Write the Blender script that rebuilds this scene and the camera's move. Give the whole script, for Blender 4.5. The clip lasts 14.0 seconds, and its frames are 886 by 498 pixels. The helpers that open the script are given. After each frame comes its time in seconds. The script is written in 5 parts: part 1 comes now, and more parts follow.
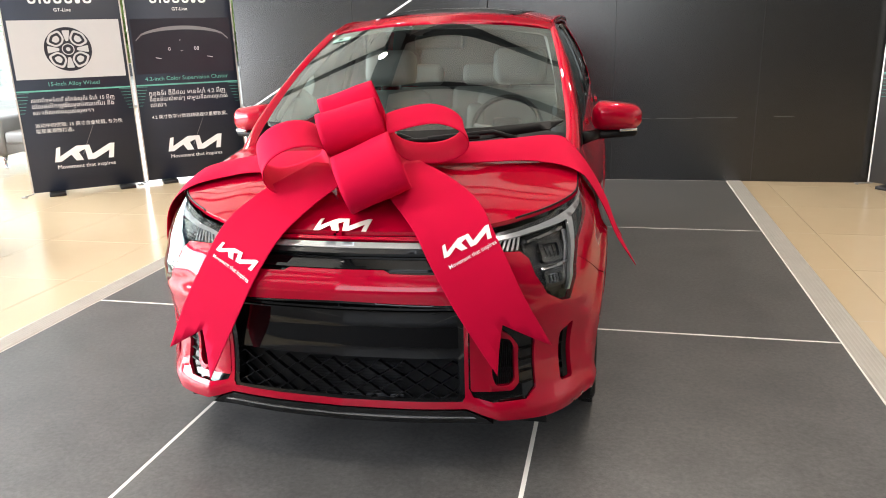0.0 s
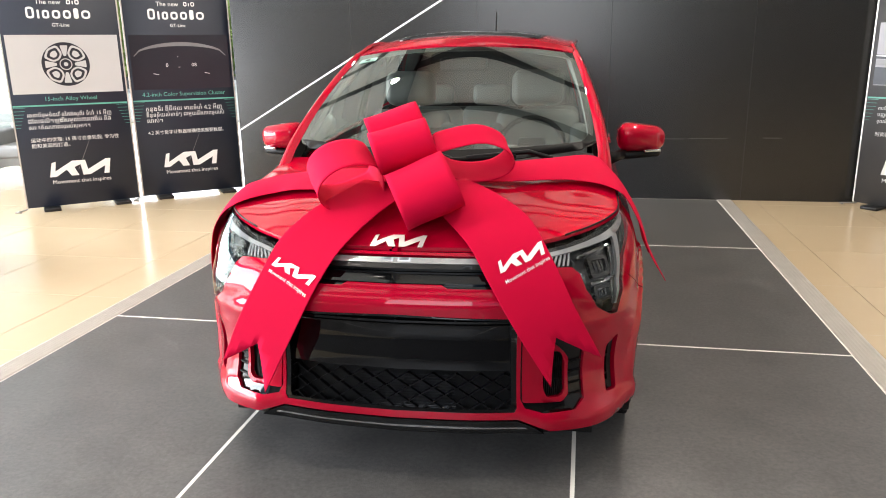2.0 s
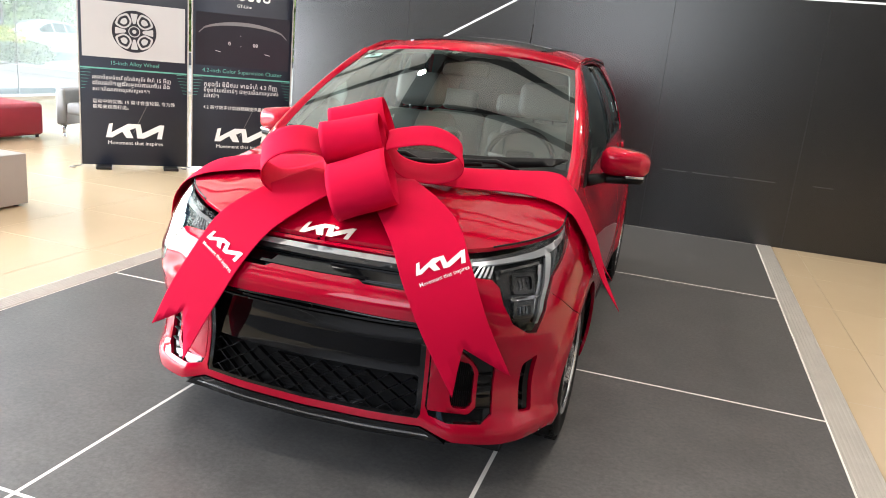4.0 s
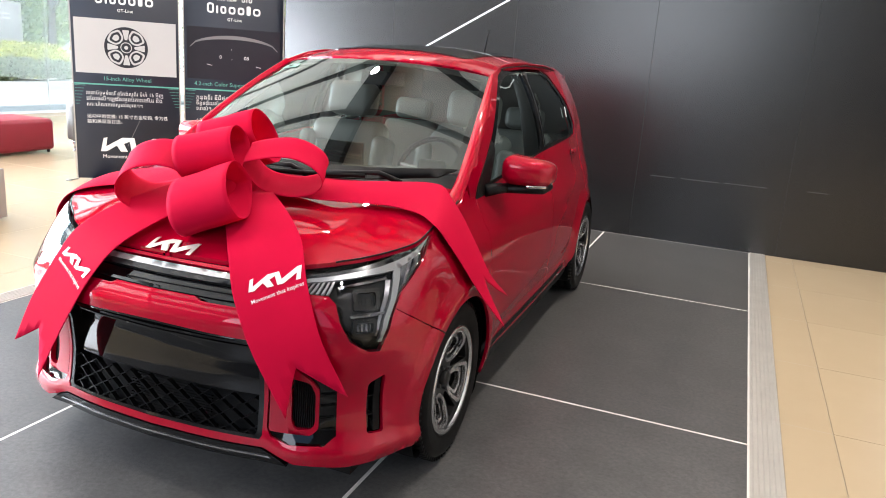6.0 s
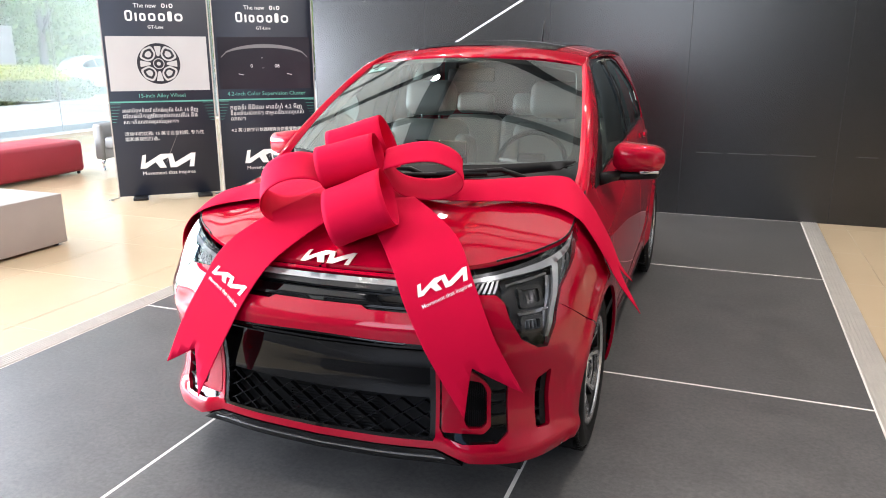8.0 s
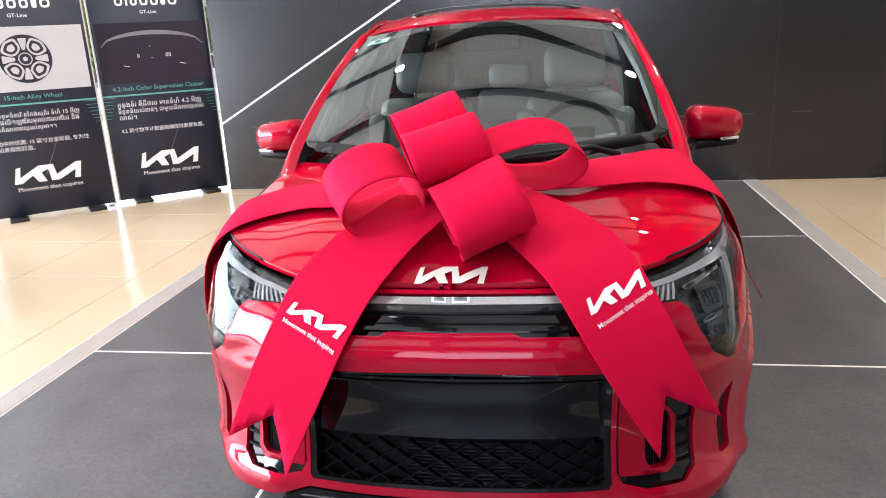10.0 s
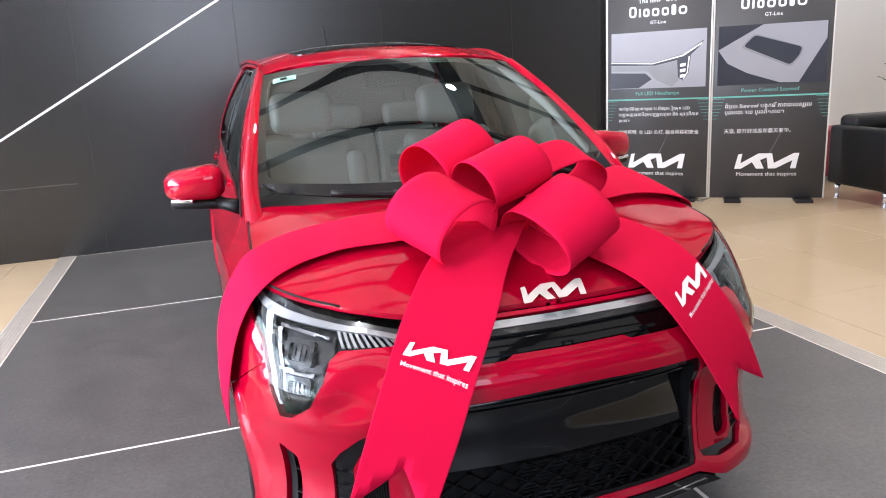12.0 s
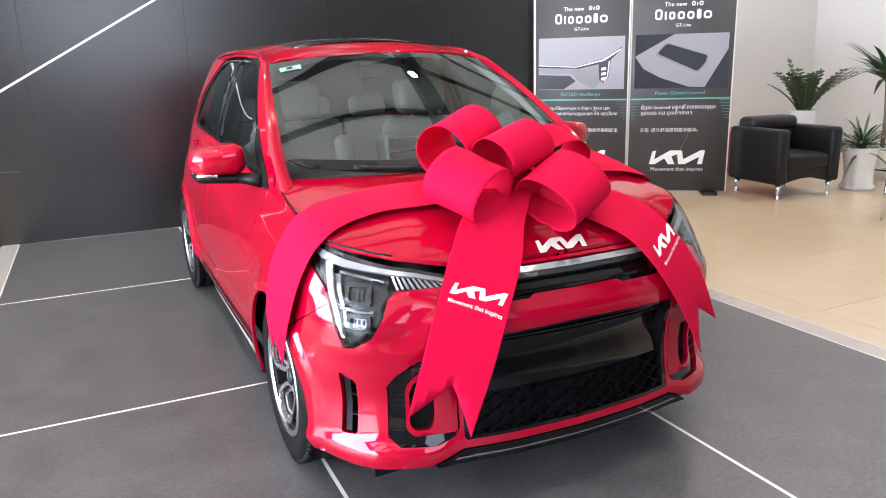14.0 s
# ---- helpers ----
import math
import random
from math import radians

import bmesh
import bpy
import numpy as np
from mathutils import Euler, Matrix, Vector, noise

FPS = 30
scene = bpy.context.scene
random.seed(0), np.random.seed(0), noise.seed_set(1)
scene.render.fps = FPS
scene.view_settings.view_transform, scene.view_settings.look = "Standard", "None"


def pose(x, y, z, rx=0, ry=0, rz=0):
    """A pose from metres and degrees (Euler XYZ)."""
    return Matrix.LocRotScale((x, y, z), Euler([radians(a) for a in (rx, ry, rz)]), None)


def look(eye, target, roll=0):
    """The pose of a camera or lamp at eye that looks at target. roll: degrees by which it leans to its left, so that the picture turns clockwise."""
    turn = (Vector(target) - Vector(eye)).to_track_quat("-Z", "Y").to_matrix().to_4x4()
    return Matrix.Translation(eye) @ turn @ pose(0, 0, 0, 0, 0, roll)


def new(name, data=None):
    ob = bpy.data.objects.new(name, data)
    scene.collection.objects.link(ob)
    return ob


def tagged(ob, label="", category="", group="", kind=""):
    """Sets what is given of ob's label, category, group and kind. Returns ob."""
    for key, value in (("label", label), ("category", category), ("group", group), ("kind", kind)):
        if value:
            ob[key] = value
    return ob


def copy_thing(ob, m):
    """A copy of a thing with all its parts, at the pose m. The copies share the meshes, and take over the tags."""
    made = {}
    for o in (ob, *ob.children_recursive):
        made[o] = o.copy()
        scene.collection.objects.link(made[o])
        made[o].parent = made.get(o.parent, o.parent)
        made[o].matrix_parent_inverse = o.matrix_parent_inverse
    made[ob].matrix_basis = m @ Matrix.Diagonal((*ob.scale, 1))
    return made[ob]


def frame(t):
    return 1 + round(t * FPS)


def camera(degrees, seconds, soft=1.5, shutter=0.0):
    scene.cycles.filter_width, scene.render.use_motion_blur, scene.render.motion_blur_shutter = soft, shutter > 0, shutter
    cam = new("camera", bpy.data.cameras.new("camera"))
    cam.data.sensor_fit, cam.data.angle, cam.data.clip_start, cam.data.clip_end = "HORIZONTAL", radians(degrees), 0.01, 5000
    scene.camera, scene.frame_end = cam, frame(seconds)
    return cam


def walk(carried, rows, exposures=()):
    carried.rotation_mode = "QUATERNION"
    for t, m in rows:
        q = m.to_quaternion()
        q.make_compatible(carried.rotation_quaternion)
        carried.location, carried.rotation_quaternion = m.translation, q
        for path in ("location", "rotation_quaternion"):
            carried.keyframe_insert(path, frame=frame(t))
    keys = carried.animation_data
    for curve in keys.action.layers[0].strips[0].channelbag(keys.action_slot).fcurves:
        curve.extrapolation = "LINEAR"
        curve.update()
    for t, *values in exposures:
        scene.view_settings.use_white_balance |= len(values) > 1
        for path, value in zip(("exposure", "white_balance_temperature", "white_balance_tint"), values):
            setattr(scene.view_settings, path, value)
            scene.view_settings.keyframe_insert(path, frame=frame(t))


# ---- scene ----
cam = camera(62.0, 14.0, soft=1.0)
PATH = [
    (0, (0.851, -2.607, 1.333), (0.409, -0.737, 0.776), -1.7),
    (0.5, (0.86, -2.603, 1.334), (0.432, -0.729, 0.783), -2.0),
    (1, (0.778, -2.65, 1.344), (0.374, -0.767, 0.806), -2.0),
    (1.5, (0.668, -2.703, 1.342), (0.291, -0.811, 0.816), -1.7),
    (2, (0.614, -2.732, 1.355), (0.25, -0.834, 0.841), -0.9),
    (2.2, (0.612, -2.742, 1.358), (0.244, -0.843, 0.85), -0.4),
    (4.3, (1.145, -2.531, 1.346), (0.561, -0.685, 0.844), 6.2),
    (4.5, (1.19, -2.446, 1.355), (0.588, -0.607, 0.853), 6.3),
    (5, (1.3, -2.334, 1.365), (0.66, -0.508, 0.862), 6.0),
    (5.5, (1.474, -2.306, 1.367), (0.801, -0.489, 0.87), 5.1),
    (6, (1.627, -2.306, 1.398), (0.929, -0.498, 0.905), 4.1),
    (6.5, (1.67, -2.311, 1.392), (0.953, -0.509, 0.903), 2.8),
    (7, (1.631, -2.322, 1.399), (0.908, -0.522, 0.908), 1.7),
    (7.5, (1.426, -2.412, 1.4), (0.712, -0.612, 0.902), 0.7),
    (8, (1.179, -2.5, 1.401), (0.491, -0.694, 0.888), -0.1),
    (8.5, (1.016, -2.474, 1.381), (0.375, -0.656, 0.848), -0.9),
    (9, (0.822, -2.349, 1.376), (0.239, -0.518, 0.821), -1.8),
    (9.2, (0.725, -2.327, 1.369), (0.174, -0.489, 0.805), -2.0),
    (11.3, (-0.412, -2.078, 1.344), (-0.104, -0.182, 0.789), -3.5),
    (11.5, (-0.532, -2.08, 1.344), (-0.119, -0.197, 0.812), -3.3),
    (12, (-0.717, -2.143, 1.341), (-0.146, -0.288, 0.86), -3.2),
    (12.5, (-0.818, -2.283, 1.335), (-0.19, -0.453, 0.831), -2.4),
    (13, (-1.02, -2.342, 1.336), (-0.311, -0.541, 0.834), -1.5),
    (13.5, (-1.155, -2.38, 1.333), (-0.372, -0.608, 0.837), -1.3),
    (14, (-1.196, -2.38, 1.328), (-0.378, -0.621, 0.84), -1.6),
]
walk(cam, [(t, look(eye, target, roll)) for t, eye, target, roll in PATH], [(0, 0.1, 6350, 11), (4.3, 0.12, 6200, 12), (7, 0.22, 5950, 13), (9.2, 0.14, 5900, 15), (11.3, 0.1, 5800, 17), (14, 0.14, 5800, 16)])

# ---- light ----
world = bpy.data.worlds.new("sky")
scene.world = world
world.use_nodes = True
wn = world.node_tree
sky = wn.nodes.new("ShaderNodeTexSky")
sky.sky_type, sky.sun_disc, sky.sun_elevation, sky.sun_rotation = "NISHITA", False, radians(60), radians(117)
wn.nodes["Background"].inputs[1].default_value = 0.15
wn.links.new(sky.outputs[0], wn.nodes["Background"].inputs[0])
sun = new("sun", bpy.data.lights.new("sun", "SUN"))
sun.data.energy, sun.data.angle, sun.data.color = 5.0, radians(0.6), (1.0, 0.95, 0.88)
sun.matrix_world = look((12, -6, 24), (0, 0, 0))


def window_light(name, x, y, z, rx, rz, wide, high, watts, colour):
    lamp = new(name, bpy.data.lights.new(name, "AREA"))
    lamp.data.shape, lamp.data.size, lamp.data.size_y, lamp.data.energy, lamp.data.color = "RECTANGLE", wide, high, watts, colour
    lamp.matrix_world = pose(x, y, z, rx, 0, rz)
    return lamp


window_light("daylight_side", -9.85, -1.0, 2.2, 118, -90, 11.6, 4.2, 3200, (0.95, 0.98, 1.0))
window_light("daylight_front", -0.6, -8.04, 2.9, 90, 0, 3.6, 2.8, 125, (0.97, 0.99, 1.0))
window_light("daylight_back", -5.8, 11.9, 2.2, 90, 180, 7.6, 4.0, 700, (0.95, 0.98, 1.0))
# warm beams of the ceiling downlights
for bx in (-1.52, 1.62, 6.0):
    for by in (-1.55, .5, 2.4, 4.0):
        beam = window_light("downlight_beam", bx, by, 4.19, 0, 0, .13, .13, 34, (1.0, 0.90, 0.76))
        beam.data.shape = "DISK"


# ---- materials ----
def material(name, colour, rough=0.5, metal=0.0, second=None, scale=8.0, amount=0.5, grain=0.0, grain_scale=300.0, coat=0.0, spec=0.5, vary=0.0):
    """A surface with two scales of variation: a soft mottle towards a second colour and a fine grain in relief and gloss."""
    m = bpy.data.materials.new(name)
    m.use_nodes = True
    t = m.node_tree
    b = t.nodes["Principled BSDF"]
    b.inputs["Base Color"].default_value = (*colour, 1)
    b.inputs["Roughness"].default_value, b.inputs["Metallic"].default_value = rough, metal
    b.inputs["Coat Weight"].default_value, b.inputs["Coat Roughness"].default_value = coat, 0.015
    b.inputs["Specular IOR Level"].default_value = spec
    where = t.nodes.new("ShaderNodeTexCoord")
    if second:
        n = t.nodes.new("ShaderNodeTexNoise")
        n.inputs["Scale"].default_value, n.inputs["Detail"].default_value, n.inputs["Roughness"].default_value = scale, 6, 0.6
        t.links.new(where.outputs["Object"], n.inputs["Vector"])
        ramp = t.nodes.new("ShaderNodeValToRGB")
        ramp.color_ramp.elements[0].position, ramp.color_ramp.elements[1].position = 0.5 - amount / 2, 0.5 + amount / 2
        ramp.color_ramp.elements[0].color, ramp.color_ramp.elements[1].color = (*colour, 1), (*second, 1)
        t.links.new(n.outputs["Fac"], ramp.inputs["Fac"])
        out = ramp.outputs["Color"]
        if vary:
            info = t.nodes.new("ShaderNodeObjectInfo")
            span = t.nodes.new("ShaderNodeMapRange")
            span.inputs["To Min"].default_value, span.inputs["To Max"].default_value = 1 - vary, 1 + vary
            t.links.new(info.outputs["Random"], span.inputs["Value"])
            hsv = t.nodes.new("ShaderNodeHueSaturation")
            t.links.new(span.outputs["Result"], hsv.inputs["Value"])
            t.links.new(out, hsv.inputs["Color"])
            out = hsv.outputs["Color"]
        t.links.new(out, b.inputs["Base Color"])
        gloss = t.nodes.new("ShaderNodeMapRange")
        gloss.inputs["To Min"].default_value, gloss.inputs["To Max"].default_value = max(0.0, rough * 0.82), min(1.0, rough * 1.2)
        t.links.new(n.outputs["Fac"], gloss.inputs["Value"])
        t.links.new(gloss.outputs["Result"], b.inputs["Roughness"])
    if grain:
        g = t.nodes.new("ShaderNodeTexNoise")
        g.inputs["Scale"].default_value, g.inputs["Detail"].default_value = grain_scale, 3
        t.links.new(where.outputs["Object"], g.inputs["Vector"])
        bump = t.nodes.new("ShaderNodeBump")
        bump.inputs["Strength"].default_value, bump.inputs["Distance"].default_value = grain, 0.002
        t.links.new(g.outputs["Fac"], bump.inputs["Height"])
        t.links.new(bump.outputs["Normal"], b.inputs["Normal"])
    return m


def glass(name, colour=(0.9, 0.95, 0.93), rough=0.0, clear=0.85, ior=1.45):
    """A thin pane: part clear, part mirror by Fresnel."""
    m = bpy.data.materials.new(name)
    m.use_nodes = True
    t = m.node_tree
    t.nodes.clear()
    out = t.nodes.new("ShaderNodeOutputMaterial")
    see, shine, mix, fres = (t.nodes.new("ShaderNode" + k) for k in ("BsdfTransparent", "BsdfGlossy", "MixShader", "Fresnel"))
    see.inputs["Color"].default_value = (*[c * clear for c in colour], 1)
    shine.inputs["Roughness"].default_value, shine.inputs["Color"].default_value = rough, (0.88, 0.96, 0.92, 1)
    fres.inputs["IOR"].default_value = ior
    t.links.new(fres.outputs[0], mix.inputs[0])
    t.links.new(see.outputs[0], mix.inputs[1])
    t.links.new(shine.outputs[0], mix.inputs[2])
    t.links.new(mix.outputs[0], out.inputs[0])
    return m


def glow(name, colour, strength):
    m = bpy.data.materials.new(name)
    m.use_nodes = True
    b = m.node_tree.nodes["Principled BSDF"]
    b.inputs["Base Color"].default_value = (*colour, 1)
    b.inputs["Emission Color"].default_value, b.inputs["Emission Strength"].default_value = (*colour, 1), strength
    return m


PAINT = material("red_car_paint", (0.38, 0.0005, 0.019), 0.40, 0.30, (0.41, 0.0008, 0.022), 2.0, 0.6, 0.0, 900, coat=0.95, spec=0.0)
paint = PAINT.node_tree.nodes["Principled BSDF"]
paint.inputs["Specular Tint"].default_value, paint.inputs["Coat IOR"].default_value = (0.9, 0.004, 0.04, 1), 1.5
PIANO = material("gloss_black_plastic", (0.003, 0.003, 0.0035), 0.05, 0, (0.005, 0.005, 0.0055), 3, 0.7)
BLACK = material("matt_black_plastic", (0.003, 0.003, 0.0033), 0.45, 0, (0.006, 0.006, 0.0063), 12, 0.6, 0.15, 500, spec=0.2)
RUBBER = material("tyre_rubber", (0.005, 0.005, 0.005), 0.55, 0, (0.008, 0.0078, 0.0075), 9, 0.6, 0.2, 260, spec=0.15)
CHROME = material("satin_chrome", (0.72, 0.72, 0.73), 0.14, 1.0, (0.66, 0.66, 0.67), 6, 0.7)
ALLOY = material("machined_alloy", (0.70, 0.70, 0.71), 0.20, 0.95, (0.60, 0.60, 0.61), 12, 0.7, 0.05, 900)
GUNMETAL = material("dark_grey_wheel_paint", (0.006, 0.006, 0.0065), 0.3, 0.1, (0.02, 0.02, 0.021), 8, 0.6)
SILVER = material("silver_trim", (0.56, 0.56, 0.57), 0.16, 0.6, (0.50, 0.50, 0.51), 7, 0.6)
SCREEN_GLASS = glass("windscreen_glass", (0.86, 0.95, 0.90), 0.0, 0.82, 2.25)
SIDE_GLASS = glass("tinted_side_glass", (0.66, 0.74, 0.70), 0.0, 0.85, 1.9)
LENS = glass("clear_lens", (0.97, 0.98, 1.0), 0.0, 0.95, 1.32)
RIBBON = material("crimson_ribbon_cloth", (0.54, 0.003, 0.036), 0.75, 0, (0.59, 0.004, 0.043), 5, 0.7, 0.18, 900, spec=0.06)
WHITE = material("white_print", (0.85, 0.85, 0.86), 0.5, 0, (0.8, 0.8, 0.81), 9, 0.6)
SEAT = material("grey_leather", (0.080, 0.086, 0.080), 0.5, 0, (0.10, 0.106, 0.098), 6, 0.6, 0.25, 400)
CABIN = material("dark_cabin_trim", (0.018, 0.0185, 0.0185), 0.6, 0, (0.026, 0.027, 0.0265), 8, 0.6, 0.05, 200)
HEADLINER = material("pale_headliner_cloth", (0.22, 0.23, 0.215), 0.9, 0, (0.26, 0.27, 0.255), 9, 0.6, 0.0, 700)
SLATE = material("dark_slate_tile", (0.054, 0.053, 0.053), 0.36, 0, (0.116, 0.113, 0.110), 5.0, 0.7, 0.30, 160, spec=0.54, vary=0.07)
# a second, fine grain over the slate's clouds
st = SLATE.node_tree
speck, lift, blend = (st.nodes.new("ShaderNode" + k) for k in ("TexNoise", "MapRange", "HueSaturation"))
speck.inputs["Scale"].default_value, speck.inputs["Detail"].default_value, speck.inputs["Roughness"].default_value = 55, 8, 0.75
lift.inputs["From Min"].default_value, lift.inputs["From Max"].default_value = 0.3, 0.7
lift.inputs["To Min"].default_value, lift.inputs["To Max"].default_value = 0.62, 1.38
st.links.new(st.nodes["Texture Coordinate"].outputs["Object"], speck.inputs["Vector"])
st.links.new(speck.outputs["Fac"], lift.inputs["Value"])
st.links.new(lift.outputs["Result"], blend.inputs["Value"])
base = st.nodes["Principled BSDF"].inputs["Base Color"]
st.links.new(base.links[0].from_socket, blend.inputs["Color"])
st.links.new(blend.outputs["Color"], base)
BEIGE = material("beige_polished_tile", (0.50, 0.39, 0.25), 0.19, 0, (0.56, 0.445, 0.295), 1.4, 0.8, 0.02, 200, spec=0.4, vary=0.02)
GROUT = material("pale_metal_joint", (0.88, 0.85, 0.81), 0.4, 0.0, (0.78, 0.75, 0.71), 6, 0.7)
DARK_JOINT = material("tile_joint", (0.46, 0.38, 0.28), 0.8, 0, (0.38, 0.32, 0.24), 9, 0.7)
ALUMINIUM = material("ribbed_aluminium", (0.62, 0.59, 0.54), 0.42, 0.35, (0.54, 0.51, 0.47), 8, 0.7, 0.1, 300)
WALL_BLACK = material("charcoal_panel", (0.010, 0.0099, 0.010), 0.25, 0, (0.012, 0.0118, 0.0117), 0.25, 0.9, 0.0, 90, spec=0.9)
WALL_WHITE = material("white_wall_paint", (0.64, 0.63, 0.61), 0.7, 0, (0.60, 0.59, 0.57), 1.5, 0.8, 0.08, 160)
CEILING = material("white_ceiling_paint", (0.84, 0.84, 0.82), 0.8, 0, (0.80, 0.80, 0.78), 1.2, 0.8)
BEAM = material("dark_steel_beam", (0.03, 0.03, 0.032), 0.5, 0.2, (0.045, 0.045, 0.047), 5, 0.7)
BADGE = material("pale_satin_badge", (0.82, 0.78, 0.72), 0.3, 0.3, (0.76, 0.72, 0.66), 9, 0.6)
PANE = glass("facade_glass", (0.95, 0.98, 0.97), 0.0, 0.97, 1.3)


# ---- building helpers ----
def part(name, bm, mat, parent=None, label="", flat=False):
    me = bpy.data.meshes.new(name)
    bm.to_mesh(me)
    bm.free()
    if not flat:
        me.polygons.foreach_set("use_smooth", [True] * len(me.polygons))
    for k in (mat if isinstance(mat, (list, tuple)) else [mat]):
        me.materials.append(k)
    ob = new(name, me)
    ob.parent = parent
    if label:
        ob["label"] = label
    return ob


def box(bm, x0, x1, y0, y1, z0, z1, bevel=0.0, seg=2, m=None):
    made = bmesh.ops.create_cube(bm, size=1)["verts"]
    for v in made:
        v.co = Vector((x0 + (v.co.x + .5) * (x1 - x0), y0 + (v.co.y + .5) * (y1 - y0), z0 + (v.co.z + .5) * (z1 - z0)))
    if bevel:
        edges = list({e for v in made for e in v.link_edges})
        made = bmesh.ops.bevel(bm, geom=edges, offset=bevel, segments=seg, affect="EDGES", profile=.5)["verts"]
    if m is not None:
        bmesh.ops.transform(bm, matrix=m, verts=list(made))
    return made


def block(name, size, mat, parent=None, bevel=0.0, seg=2, label="", m=None):
    bm = bmesh.new()
    box(bm, *size, bevel=bevel, seg=seg, m=m)
    return part(name, bm, mat, parent, label, flat=bevel == 0)


def tube(bm, points, radius, sides=8, cap=True):
    """A round bar along points; radius a number or one for each point."""
    rings = []
    pts = [Vector(p) for p in points]
    for i, p in enumerate(pts):
        d = (pts[min(i + 1, len(pts) - 1)] - pts[max(i - 1, 0)]).normalized()
        up = Vector((0, 0, 1)) if abs(d.z) < .95 else Vector((1, 0, 0))
        a = d.cross(up).normalized()
        b = a.cross(d)
        r = radius[i] if isinstance(radius, (list, tuple)) else radius
        rings.append([bm.verts.new(p + r * (math.cos(k * math.tau / sides) * a + math.sin(k * math.tau / sides) * b)) for k in range(sides)])
    for one, two in zip(rings, rings[1:]):
        for k in range(sides):
            bm.faces.new((one[k], one[(k + 1) % sides], two[(k + 1) % sides], two[k]))
    if cap:
        bm.faces.new(rings[0][::-1])
        bm.faces.new(rings[-1])


def lathe(bm, profile, sides=32, m=None):
    """Turns (radius, height) pairs round the z axis."""
    m = m or Matrix()
    rings = [[bm.verts.new(m @ Vector((r * math.cos(k * math.tau / sides), r * math.sin(k * math.tau / sides), h))) for k in range(sides)] for r, h in profile]
    for one, two in zip(rings, rings[1:]):
        for k in range(sides):
            bm.faces.new((one[k], one[(k + 1) % sides], two[(k + 1) % sides], two[k]))


def inside(px, py, poly):
    """Which of the points lie in the polygon."""
    hit = np.zeros(len(px), bool)
    j = len(poly) - 1
    for i in range(len(poly)):
        (xi, yi), (xj, yj) = poly[i], poly[j]
        if yi != yj:
            hit ^= ((yi > py) != (yj > py)) & (px < (xj - xi) * (py - yi) / (yj - yi) + xi)
        j = i
    return hit


def split_edges(poly, step):
    pts = []
    for (xa, ya), (xb, yb) in zip(poly, poly[1:] + poly[:1]):
        n = max(1, math.ceil(math.hypot(xb - xa, yb - ya) / step))
        pts += [(xa + (xb - xa) * k / n, ya + (yb - ya) * k / n) for k in range(n)]
    return pts


def rounded(poly, radius, seg=4):
    """The polygon with its corners rounded."""
    pts = []
    n = len(poly)
    for i in range(n):
        p, a, b = Vector(poly[i]), Vector(poly[i - 1]), Vector(poly[(i + 1) % n])
        r = min(radius, (a - p).length * .45, (b - p).length * .45)
        a, b = p + (a - p).normalized() * r, p + (b - p).normalized() * r
        pts += [tuple((1 - q) ** 2 * a + 2 * q * (1 - q) * p + q * q * b) for q in [k / seg for k in range(seg + 1)]]
    return pts


from mathutils.geometry import delaunay_2d_cdt


